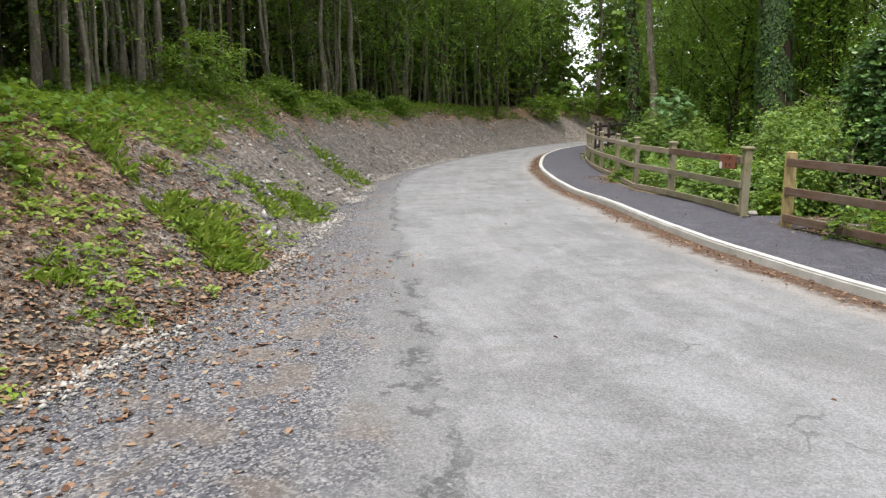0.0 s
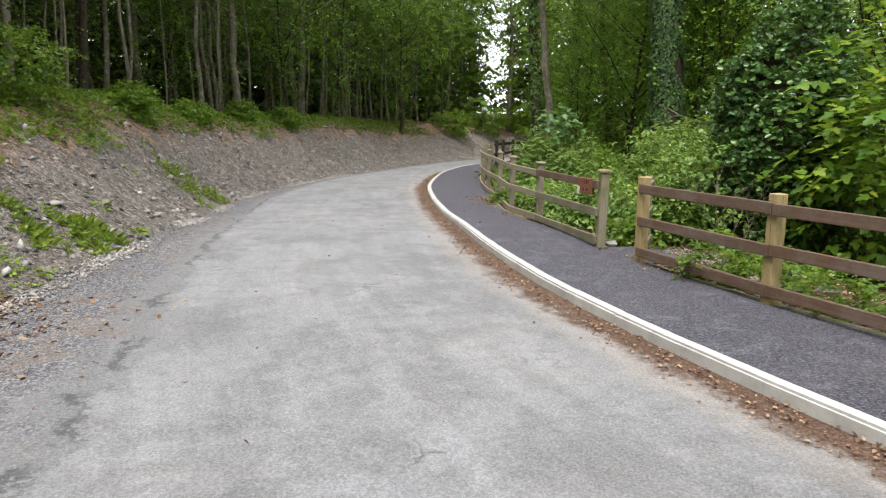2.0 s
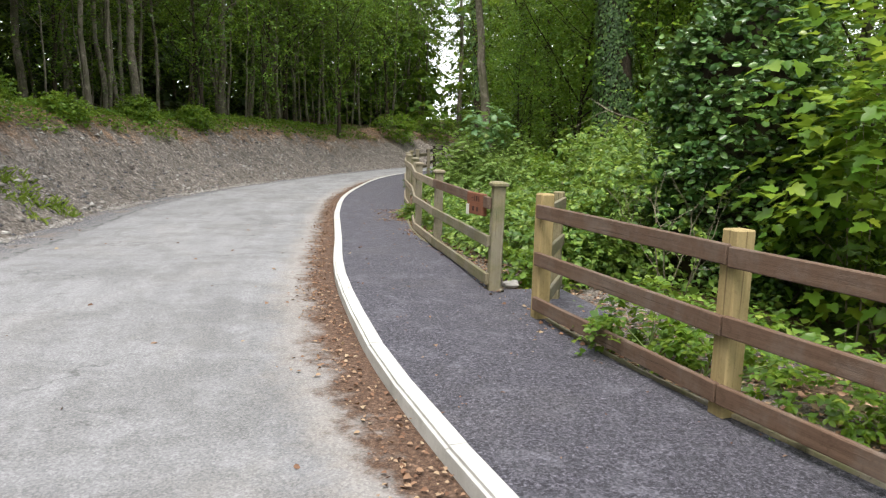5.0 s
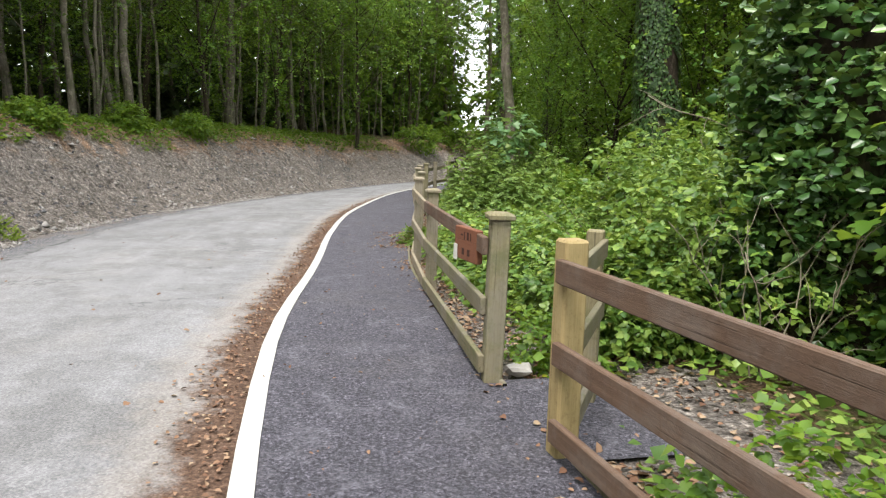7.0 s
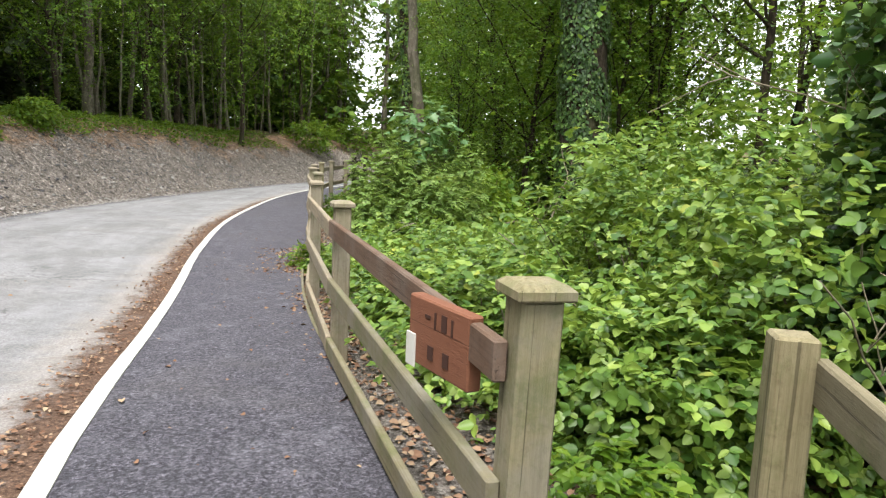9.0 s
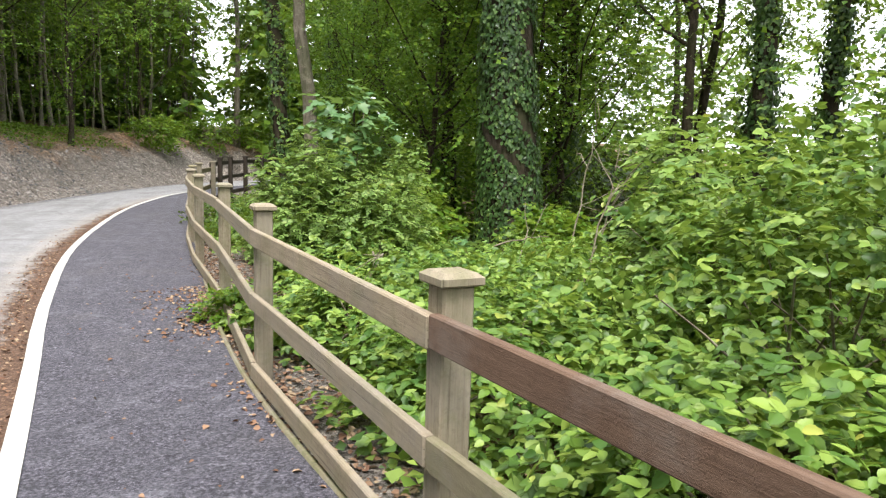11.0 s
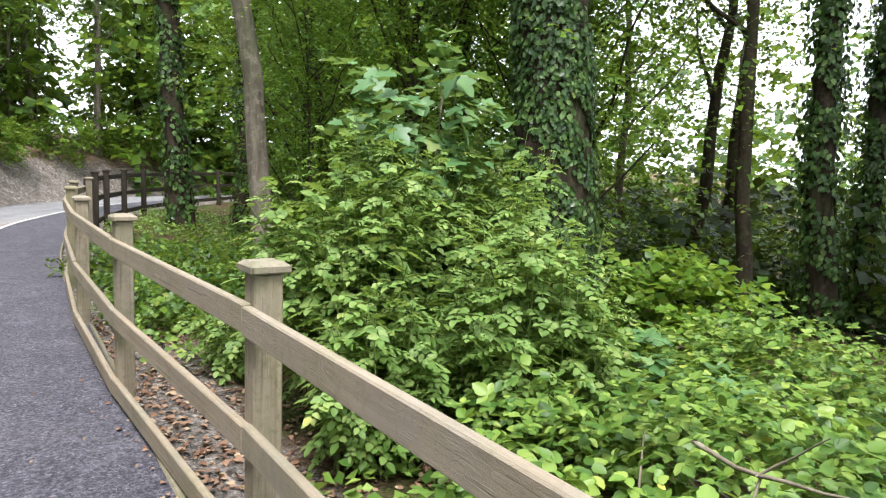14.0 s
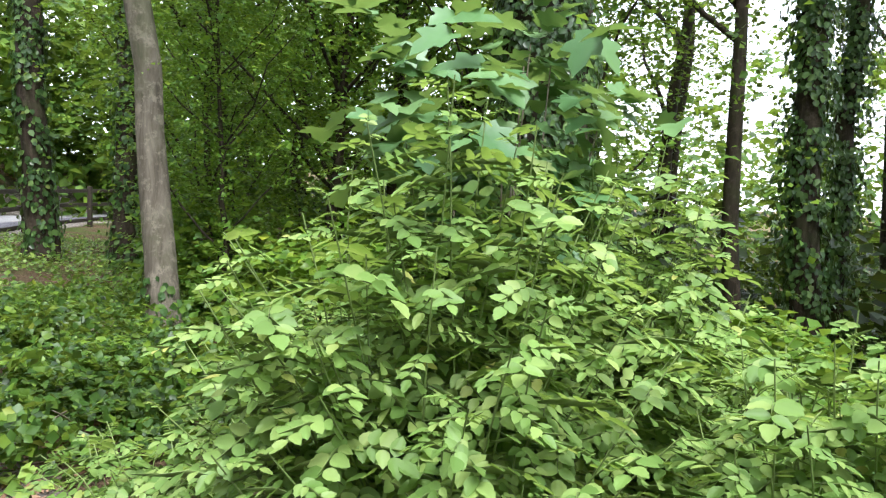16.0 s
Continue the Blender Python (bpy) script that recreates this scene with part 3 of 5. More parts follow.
def capped_post(x, y, turn, material, parent, h=1.06, w=0.115, cap=True, lean=(0, 0), worn=0.008):
    p = part("post", box(w, w, h + 0.55, (0, 0, (h - 0.55) / 2), worn), material, parent)
    p.matrix_basis = pose(x, y, 0, lean[0], lean[1], turn)
    if cap:
        bm = bmesh.new()
        r = w / 2 + 0.022
        rings = [(r - 0.006, 0.0), (r, 0.006), (r, 0.028), (r - 0.02, 0.043), (0.012, 0.05)]
        prev = None
        for k, (s, z) in enumerate(rings):
            ring = [bm.verts.new((sx * s, sy * s, h + z)) for sx, sy in ((-1, -1), (1, -1), (1, 1), (-1, 1))]
            if prev:
                for q in range(4):
                    bm.faces.new((prev[q], prev[(q + 1) % 4], ring[(q + 1) % 4], ring[q]))
            else:
                bm.faces.new(ring[::-1])
            prev = ring
        bm.faces.new(prev)
        part("cap", bm, material, p, "bevelled square post cap")
    return p


def fence_run(fence, spots, posts, rail_materials, heights, h=0.115, thick=0.04, shift=0.075):
    """Rails nailed to the road side of the posts; alternate lengths are set slightly off."""
    for k in range(len(spots) - 1):
        (ax, ay), (bx, by) = spots[k], spots[k + 1]
        d = unit(np.array([bx - ax, by - ay]))
        n = np.array([-d[1], d[0]]) * shift
        sa, sb = float(dip(ay)) / -0.2, float(dip(by)) / -0.2
        for q, z in enumerate(heights):
            sink = (0.045, 0.12, 0.24)[q]
            mat = rail_materials(k, q)
            dz = 0.008 * math.sin(5.1 * k + 2.3 * q)
            over = 0.02
            board_between("rail", (ax + n[0] - d[0] * over, ay + n[1] - d[1] * over), (bx + n[0] + d[0] * (over - 0.044), by + n[1] + d[1] * (over - 0.044)), z + dz - sink * sa, z + dz - sink * sb, h, thick, mat, fence)


def heading(a, b):
    return math.degrees(math.atan2(b[1] - a[1], b[0] - a[0]))


PATH_POSTS = [(4.83, 11.55), (4.68, 14.78), (4.70, 17.67), (4.92, 20.57), (5.0, 23.12), (5.2, 25.6), (5.55, 28.2), (6.02, 30.7), (6.7, 33.1)]
fence = tagged(new("fence"), "three-rail weathered timber fence along the footpath", "fence")
for k, (x, y) in enumerate(PATH_POSTS):
    a, b = PATH_POSTS[max(k - 1, 0)], PATH_POSTS[min(k + 1, len(PATH_POSTS) - 1)]
    capped_post(x, y, heading(a, b), WOOD_OLD_POST if k in (0, 6) else WOOD_PALE_POST, fence, 1.01 if k else 1.05, 0.115 if k else 0.12, True, (0.8, -0.6) if k == 0 else (0, 0))
fence_run(fence, PATH_POSTS, None, lambda k, q: WOOD_BROWN if (k == 0 and q == 0) else (WOOD_PALE if k else WOOD_OLD), (0.88, 0.49, 0.12))

NEAR_POSTS = [(5.0, 10.42), (5.46, 8.2), (6.15, 5.7), (7.0, 3.2), (7.85, 0.8)]
near_fence = tagged(new("fence"), "three-rail fence with fresh pine posts and brown rails", "fence")
capped_post(*NEAR_POSTS[0], heading(NEAR_POSTS[1], NEAR_POSTS[0]), WOOD_NEW_POST, near_fence, 1.07, 0.125, False, (0, 0), 0.013)
for k in range(1, 5):
    capped_post(*NEAR_POSTS[k], heading(NEAR_POSTS[k - 1], NEAR_POSTS[k]), WOOD_NEW_POST, near_fence, 1.06, 0.125, False)
fence_run(near_fence, NEAR_POSTS[::-1], None, lambda k, q: WOOD_BROWN, (0.92, 0.53, 0.13))
SIDE_POST = (5.36, 11.2)
capped_post(*SIDE_POST, heading(NEAR_POSTS[0], SIDE_POST), WOOD_OLD_POST, near_fence, 1.03, 0.1, False)
fence_run(near_fence, [NEAR_POSTS[0], SIDE_POST], None, lambda k, q: WOOD_OLD, (0.93, 0.57, 0.2), 0.11, 0.035, -0.06)

FAR_POSTS = [(7.2, 35.1), (7.85, 37.1), (8.7, 39.0), (9.7, 40.9), (10.9, 42.7), (12.3, 44.5), (13.9, 46.2), (15.7, 47.8)]
far_fence = tagged(new("fence"), "dark-stained timber fence round the bend", "fence")
for k, (x, y) in enumerate(FAR_POSTS):
    capped_post(x, y, heading(FAR_POSTS[max(k - 1, 0)], FAR_POSTS[min(k + 1, 7)]), WOOD_DARK, far_fence, 1.1, 0.13, k < 3)
fence_run(far_fence, [PATH_POSTS[-1]] + FAR_POSTS, None, lambda k, q: WOOD_DARK, (1.0, 0.6, 0.2), 0.12, 0.045)


def make_sign():
    """A small wooden board fixed to the top rail."""
    s = thing("sign", 4.735, 11.93, 0.84, "red-brown wooden sign board with carved letters on the fence rail", "sign", "", heading((4.87, 11.5), (4.68, 14.78)) + 12)
    part("board", box(0.38, 0.05, 0.225, (-0.01, 0.04, 0), 0.006), SIGN_RED, s)
    for k, (x, z, w, h) in enumerate([(0.13, 0.075, 0.014, 0.07), (0.07, 0.078, 0.045, 0.07), (0.0, 0.075, 0.014, 0.07), (-0.06, 0.08, 0.05, 0.014), (0.09, -0.07, 0.05, 0.06), (-0.03, -0.07, 0.05, 0.06)]):
        part("letter", box(w * 0.7, 0.004, h * 0.75, (-x * 0.8, 0.066, z * 0.75), 0), CARVED, s, "carved letter bar")
    part("tag", box(0.06, 0.006, 0.11, (0.155, 0.068, -0.07), 0.001), TAG, s, "small white paper tag")
    return s


make_sign()


TUFTS = [(-2.5, 8.3, 0.42, 900, 0.17), (-2.75, 8.9, 0.4, 800, 0.17), (-2.2, 8.0, 0.25, 400, 0.14), (-2.3, 12.0, 0.4, 700, 0.16), (-2.5, 11.2, 0.35, 400, 0.14), (-2.4, 19.9, 0.4, 260, 0.15), (-2.9, 19.4, 0.5, 300, 0.16), (-3.3, 19.8, 0.5, 260, 0.15), (-4.0, 9.2, 0.4, 700, 0.17), (-3.1, 6.0, 0.2, 220, 0.13), (-2.65, 5.8, 0.25, 200, 0.08), (-4.0, 7.4, 0.3, 260, 0.12)]


# ---- trees ----
def tree_mesh_set(height, r, lean, crown_from, crown_r, n_sprays, leaf, bark, seed, forks=6, low=0, size=0.13, fine=False):
    """Meshes of one tree: trunk with limbs, and a crown of leafy twigs."""
    global rng
    rng = np.random.default_rng(seed)
    t = np.linspace(0, 1, 12)
    bend = np.cumsum(rng.normal(size=(12, 2)) * 0.065 * height / 12, axis=0)
    p = np.c_[lean[0] * t * height + bend[:, 0], lean[1] * t * height + bend[:, 1], t * height - 0.3 * (t == 0)]
    rad = r * (1.0 - 0.82 * t) + r * 0.35 * np.exp(-t * 28)
    pieces = [tube(p, rad, 9, 0.12)]
    tips, ways = [], []
    for _ in range(forks):
        k = crown_from + (0.97 - crown_from) * rng.random()
        i0 = min(int(k * 11), 10)
        a = p[i0] + (p[i0 + 1] - p[i0]) * (k * 11 - i0)
        az = rng.random() * 6.283
        ln = crown_r * (0.6 + 0.6 * rng.random()) * (1.15 - 0.6 * k)
        s = np.linspace(0, 1, 5)[:, None]
        way = np.array([math.cos(az), math.sin(az), 0.55 + 0.5 * rng.random()])
        q = a + way * ln * s + np.array([0, 0, 0.25]) * ln * s**2 + rng.normal(size=(5, 3)) * 0.04 * ln * s
        pieces.append(tube(q, np.interp(np.linspace(0, 1, 5), [0, 1], [rad[i0] * 0.5, 0.012]), 5))
        tips.append(q[1:])
        ways.append(np.repeat(way[None], 4, 0))
    tips, ways = np.concatenate(tips), np.concatenate(ways)
    v, f = join(pieces)
    trunk = smooth(raw_mesh("trunk", v, f, bark))
    pick = rng.integers(0, len(tips), n_sprays)
    starts = tips[pick] + rng.normal(size=(n_sprays, 3)) * crown_r * np.array([0.34, 0.34, 0.28])
    dirs = unit(ways[pick] * [1, 1, 0.2] + rng.normal(size=(n_sprays, 3)) * 0.7)
    if low:
        k = rng.integers(1, 6, low)
        starts = np.concatenate([starts, p[k] + rng.normal(size=(low, 3)) * [0.5, 0.5, 0.5]])
        dirs = np.concatenate([dirs, unit(rng.normal(size=(low, 3)) * [1, 1, 0.3])])
    crown = leaf_mesh(*sprays(starts, dirs, 0.75, 7, size, 0.35), "crown", leaf, fine, 1.1)
    return trunk, crown


def plant_tree(meshes, x, y, label, group, scale=1.0, turn=None, name="tree", z=None, tall=1.0):
    e = new(name)
    e.matrix_world = pose(x, y, gz(x, y) - 0.05 if z is None else z, random.uniform(-4, 4), random.uniform(-4, 4), random.random() * 360 if turn is None else turn) @ Matrix.Diagonal((scale, scale, scale * tall, 1))
    tagged(e, label, "tree", group)
    put("trunk", meshes[0], e)
    put("crown", meshes[1], e)
    return e


thin = [tree_mesh_set(12.5, 0.085, (0.03 * math.cos(k * 2.2), 0.03 * math.sin(k * 2.2)), 0.36, 2.3, 380, LEAF_WOOD, BARK_PALE, 20 + k, 7, 30, 0.105) for k in range(5)]
slim = [tree_mesh_set(10, 0.045, (0.05 * math.cos(k * 2.6), 0.05 * math.sin(k * 2.6)), 0.3, 1.5, 130, LEAF_WOOD, BARK_PALE, 80 + k, 6, 16, 0.1) for k in range(4)]
stout = [tree_mesh_set(15, 0.17, (0.02 * math.cos(k * 2.5), 0.02 * math.sin(k * 2.5)), 0.3, 3.6, 1000, LEAF_WOOD, BARK_DARK if k else BARK_PALE, 40 + k, 10, 30, 0.115) for k in range(3)]
bright = [tree_mesh_set(11, 0.11, (0.03, 0.02), 0.14, 3.2, 1500, LEAF_UNDER, BARK_DARK, 60 + k, 18, 120, 0.115) for k in range(2)]

random.seed(11)
spots = []


def clear_of(x, y, d):
    return all((x - a) ** 2 + (y - b) ** 2 > d * d for a, b in spots)


# pole wood on top of the bank
line_y = foot_line[(foot_line[:, 1] > -6) & (foot_line[:, 1] < 60)]
tries = 0
while len(spots) < 160 and tries < 6000:
    tries += 1
    k = random.randrange(len(line_y) - 1)
    p = line_y[k]
    q = unit(np.gradient(line_y, axis=0))[k]
    d = 4.3 + 14 * random.random() ** 1.5
    x, y = p[0] - q[1] * d + random.uniform(-0.8, 0.8), p[1] + q[0] * d + random.uniform(-0.8, 0.8)
    if y < -2 or y > 74 or (y < 13 and off_line(foot_line, [x], [y])[0] < 6.2) or off_line(foot_line, [x], [y])[0] < 3.9 or not clear_of(x, y, 0.62):
        continue
    spots.append((x, y))
    if random.random() < 0.8:
        plant_tree(random.choice(thin), x, y, "slender pale-barked woodland tree on the bank", "pole wood on the bank", random.uniform(0.75, 1.2))
    else:
        plant_tree(random.choice(stout), x, y, "dark-trunked woodland tree on the bank", "pole wood on the bank", random.uniform(0.75, 1.05))

tries = 0
while tries < 125:
    tries += 1
    k = random.randrange(len(line_y) - 1)
    p, q = line_y[k], unit(np.gradient(line_y, axis=0))[k]
    d = 4.4 + 7 * random.random() ** 1.4
    x, y = p[0] - q[1] * d + random.uniform(-0.8, 0.8), p[1] + q[0] * d + random.uniform(-0.8, 0.8)
    if y < 9 or y > 66 or (y < 13 and d < 6.5) or off_line(foot_line, [x], [y])[0] < 4.1 or not clear_of(x, y, 0.3):
        continue
    spots.append((x, y))
    plant_tree(random.choice(slim), x, y, "very slender pale pole in the bank's wood", "pole wood on the bank", random.uniform(0.75, 1.15))

# trees behind the fence
for x, y, kind, s in [(13.5, 30, 1, 1.0), (16, 25, 2, 0.9), (18.5, 28, 1, 1.0), (15, 36, 2, 1.1), (19, 34, 1, 0.9), (12.2, 33.5, 1, 0.9), (22, 24, 2, 1.0), (23, 30, 1, 1.1), (20.5, 20, 1, 0.9),
                      (25, 18, 2, 1.0), (19, 14, 1, 1.0), (15, 14.5, 2, 0.9), (22, 10, 1, 1.0), (16, 8, 2, 1.0), (13, 4, 1, 1.0), (18, 2, 2, 1.0), (26, 36, 1, 1.1), (13.5, 18.5, 1, 0.85)]:
    plant_tree(stout[kind], x, y, "dark-trunked woodland tree behind the fence", "wood behind the fence", s)
for x, y, s in [(11.5, 29.5, 0.9), (14.3, 27.5, 1.0), (12.8, 36.5, 1.0), (16.5, 31.5, 1.1), (13.2, 31.5, 0.9), (12.3, 15.5, 0.8), (12.4, 8.2, 0.8), (18, 38, 1.2), (21, 40, 1.2), (-2.6, 36.5, 0.8), (-0.4, 40.5, 0.85), (3.0, 45.0, 0.9), (-6.5, 31.0, 0.75), (10.2, 31.2, 0.62), (9.3, 28.9, 0.46), (13.2, 27.2, 0.75), (6.2, 53, 1.0), (19.5, 47, 1.1), (22, 50, 1.2), (26, 48, 1.2)]:
    plant_tree(random.choice(bright), x, y, "leafy light-green understorey tree", "understorey trees", s)

for x, y, s in ((8.9, 57.5, 1.1), (11.6, 57.0, 1.15)):
    plant_tree(stout[0], x, y, "tall pale trunk against the sky at the bend", "trees at the bend", s)

# dark thicket behind the pole wood, shade put into its leaf colour, and far woods all round: too dense to count
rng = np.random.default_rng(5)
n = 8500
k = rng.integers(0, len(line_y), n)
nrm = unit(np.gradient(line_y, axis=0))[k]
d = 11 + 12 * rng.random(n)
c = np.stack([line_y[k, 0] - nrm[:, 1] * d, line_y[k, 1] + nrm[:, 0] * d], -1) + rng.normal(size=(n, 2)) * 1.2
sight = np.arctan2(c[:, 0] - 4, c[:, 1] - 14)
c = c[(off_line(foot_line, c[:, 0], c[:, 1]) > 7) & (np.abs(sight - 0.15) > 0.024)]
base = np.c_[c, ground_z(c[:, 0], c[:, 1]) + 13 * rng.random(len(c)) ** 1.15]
put("dark_thicket", leaf_mesh(*sprays(base, rng.normal(size=base.shape) * [1, 1, 0.4], 1.6, 8, 0.5, 0.3), "dark_thicket", LEAF_SHADE_TONED, False, 1.2),
    label="dense thicket behind the pole wood, the wood's shade put into its dark leaf colour", kind="stuff", category="woods")
far_base = []
for ring, count, z1 in ((38, 9500, 11), (60, 11500, 19)):
    a = rng.random(count) * 6.283
    q = ring * (0.9 + 0.25 * rng.random(count))
    c = np.stack([4 + np.cos(a) * q, 20 + np.sin(a) * q], -1)
    sight = np.arctan2(c[:, 0] - 4, c[:, 1] - 14)
    c = c[(np.abs(sight - 0.15) > 0.024) ]
    right = soft((np.arctan2(c[:, 0] - 4, c[:, 1] - 14) - 0.5) / 0.5)
    up = z1 * rng.random(len(c)) ** 1.2
    thin_out = (rng.random(len(c)) > 0.6 * right) | (up < 6.5)
    far_base.append(np.c_[c, ground_z(c[:, 0], c[:, 1]) + up][thin_out])
a = rng.uniform(-0.4, 0.55, 4800)
a = a[np.abs(a - 0.15) > 0.028]
q = rng.uniform(46, 62, len(a))
c = np.stack([4 + np.sin(a) * q, 14 + np.cos(a) * q], -1)
far_base.append(np.c_[c, ground_z(c[:, 0], c[:, 1]) + 13 * rng.random(len(c)) ** 1.3])
far_base = np.concatenate(far_base)
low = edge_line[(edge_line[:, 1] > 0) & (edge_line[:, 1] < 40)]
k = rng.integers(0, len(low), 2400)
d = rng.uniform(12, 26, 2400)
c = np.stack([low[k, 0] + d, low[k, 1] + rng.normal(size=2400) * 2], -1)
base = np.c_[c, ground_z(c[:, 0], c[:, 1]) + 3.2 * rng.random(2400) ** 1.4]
# low band between the trunks, darkened as if shaded through its leaf colour
put("low_thicket", leaf_mesh(*sprays(base, rng.normal(size=base.shape) * [1, 1, 0.4], 1.2, 8, 0.3, 0.3), "low_thicket", LEAF_SHADE_TONED, False, 1.2),
    label="undergrowth filling the lower wood, with shade put into its leaf colour", kind="stuff", category="woods")
put("far_woods", leaf_mesh(*sprays(far_base, rng.normal(size=far_base.shape) * [1, 1, 0.4], 2.2, 9, 0.5, 0.2), "far_woods", LEAF_DISTANT, False, 1.2),
    label="dense green woodland closing the distance", kind="stuff", category="woods")


# ---- big ivy-clad trunks ----
def ivy_trunk(x, y, r, h, lean, label, bark, ivy_to, leaves, size=0.09, thick=0.08, name="tree", crown=0, seed=3):
    global rng
    rng = np.random.default_rng(seed)
    e = thing(name, x, y, gz(x, y) - 0.1, label, "tree", "ivy-clad trees")
    t = np.linspace(0, 1, 16)
    sway = np.cumsum(rng.normal(size=(16, 2)) * 0.05, 0) * (r < 0.4)
    p = np.c_[lean[0] * t * h + sway[:, 0], lean[1] * t * h + sway[:, 1], t * h - 0.2]
    rad = r * (1 - 0.45 * t) + 0.5 * r * np.exp(-t * h / 0.5)
    v, f = tube(p, rad, 18, 0.1)
    put("trunk", smooth(raw_mesh("trunk", v, f, bark)), e)
    n = leaves
    k = rng.random(n) ** 0.9 * ivy_to / h
    a = rng.random(n) * 6.283
    keep = waves(a * r * 4 + 3 * k * h, k * h * 2.0, 1.3, 1.0) > -0.75 + 0.4 * (k * h / ivy_to)
    k, a = k[keep], a[keep]
    out = np.c_[np.cos(a), np.sin(a), np.zeros(len(a))]
    rr = np.interp(k, t, rad)[:, None]
    base = np.c_[np.interp(k, t, p[:, 0]), np.interp(k, t, p[:, 1]), np.interp(k, t, p[:, 2])] + out * (rr + thick * rng.random((len(a), 1)) ** 2)
    al = np.c_[-np.sin(a), np.cos(a), np.zeros(len(a))] * rng.normal(size=(len(a), 1)) * 0.7 + [0, 0, -1.0] + 0.35 * out
    put("ivy", leaf_mesh(base, al, out + 0.3 * rng.normal(size=out.shape), size * (0.6 + 0.8 * rng.random(len(a))), "ivy", LEAF_TRUNK_IVY, True, 1.4, 0.15), e, "glossy dark ivy leaves")
    if crown:
        c, d = ball(crown, (lean[0] * h, lean[1] * h, h), (4.2, 4.2, 3.2), 0.2)
        put("crown", leaf_mesh(*sprays(c, d + rng.normal(size=d.shape) * 0.5, 0.9, 14, 0.12, 0.3), "crown", LEAF_WOOD, False, 1.1), e)
    return e


ivy_trunk(11.45, 25.3, 0.62, 12, (-0.045, 0.02), "massive old trunk wrapped in dark ivy", BARK_DARK, 7.5, 15000, 0.075, 0.1, "tree", 700, 3)
ivy_trunk(9.6, 37.0, 0.3, 13, (-0.01, 0), "dark tall trunk with ivy by the bend", BARK_DARK, 9, 2600, 0.12, 0.12, "tree", 420, 4)
ivy_trunk(11.0, 36.2, 0.24, 13, (0.01, 0), "dark tall trunk with ivy by the bend", BARK_DARK, 8, 1800, 0.12, 0.12, "tree", 320, 5)
ivy_trunk(8.13, 27.68, 0.165, 10, (-0.065, 0.068), "slim grey trunk behind the footpath fence", BARK_PALE, 1.2, 160, 0.08, 0.05, "tree", 380, 6)
for k, (x, y, r, top) in enumerate([(17.5, 24.2, 0.26, 9), (20.0, 24.6, 0.2, 9), (16.6, 20.6, 0.3, 10), (22.5, 22.0, 0.3, 10), (18.6, 18.5, 0.24, 9), (15.2, 28.6, 0.14, 4)]):
    ivy_trunk(x, y, r, 13, (0.015 * (-1) ** k, 0.01), "ivy-covered tree in the lower wood", BARK_DARK, top, 5200, 0.1, 0.32, "tree", 500, 30 + k)

# ---- hedge, brambles and shrubs ----
def shrub(name, x, y, radii, label, category, leaf, n, length, per, size, stems=14, lobed=False, seed=1, z=None, lift=1.0, flat=0.75, fine=True, shell=0.5, twig=None, group="", full=False, jitter=0.3, trio=False, holes=0.0):
    global rng
    rng = np.random.default_rng(seed)
    z0 = gz(x, y) if z is None else z
    e = thing(name, x, y, z0, label, category, group)
    c = np.array([0, 0, radii[2] * lift])
    pts, d = ball(n, c, radii, shell)
    bulge = 1 + 0.22 * waves(pts[:, 0] * 3 + x, pts[:, 2] * 3 + pts[:, 1] * 2 + y, 1.4, seed)[:, None]
    pts = c + (pts - c) * bulge
    pts[:, 2] = np.maximum(pts[:, 2], 0.03)
    if holes:
        w = pts + np.array([x, y, 0])
        ok = waves(w[:, 0] * 1.7 + w[:, 2], w[:, 1] * 1.6 - 1.3 * w[:, 2], 2.3, seed) + 0.5 * waves(w[:, 0], w[:, 2] * 2 + w[:, 1], 5.0, seed + 1) > -1.2 + holes
        pts, d, n = pts[ok], d[ok], int(ok.sum())
    parts = sprays(pts, d + rng.normal(size=d.shape) * 0.55 + [0, 0, 0.25], length, per, size, 0.35, 1.0, flat, jitter, trio)
    if lobed:
        put("foliage", lobed_mesh(*parts, "foliage", leaf), e, kind="stuff")
    else:
        put("foliage", leaf_mesh(*parts, "foliage", leaf, fine, 1.3 if full else 1.25, 0.25, full), e, kind="stuff")
    pieces = []
    for k in range(stems):
        q = pts[rng.integers(0, n)]
        s = np.linspace(0, 1, 6)[:, None]
        root = np.array([rng.normal() * radii[0] * 0.25, rng.normal() * radii[1] * 0.25, -0.08])
        line = root * (1 - s) + q * s + np.array([0, 0, 0.35 * radii[2]]) * s * (1 - s)
        pieces.append(tube(line, np.linspace(0.013, 0.004, 6), 4))
    if pieces:
        v, f = join(pieces)
        put("stem_tangle", raw_mesh("stem_tangle", v, f, twig or TWIG), e, kind="stuff")
    return e


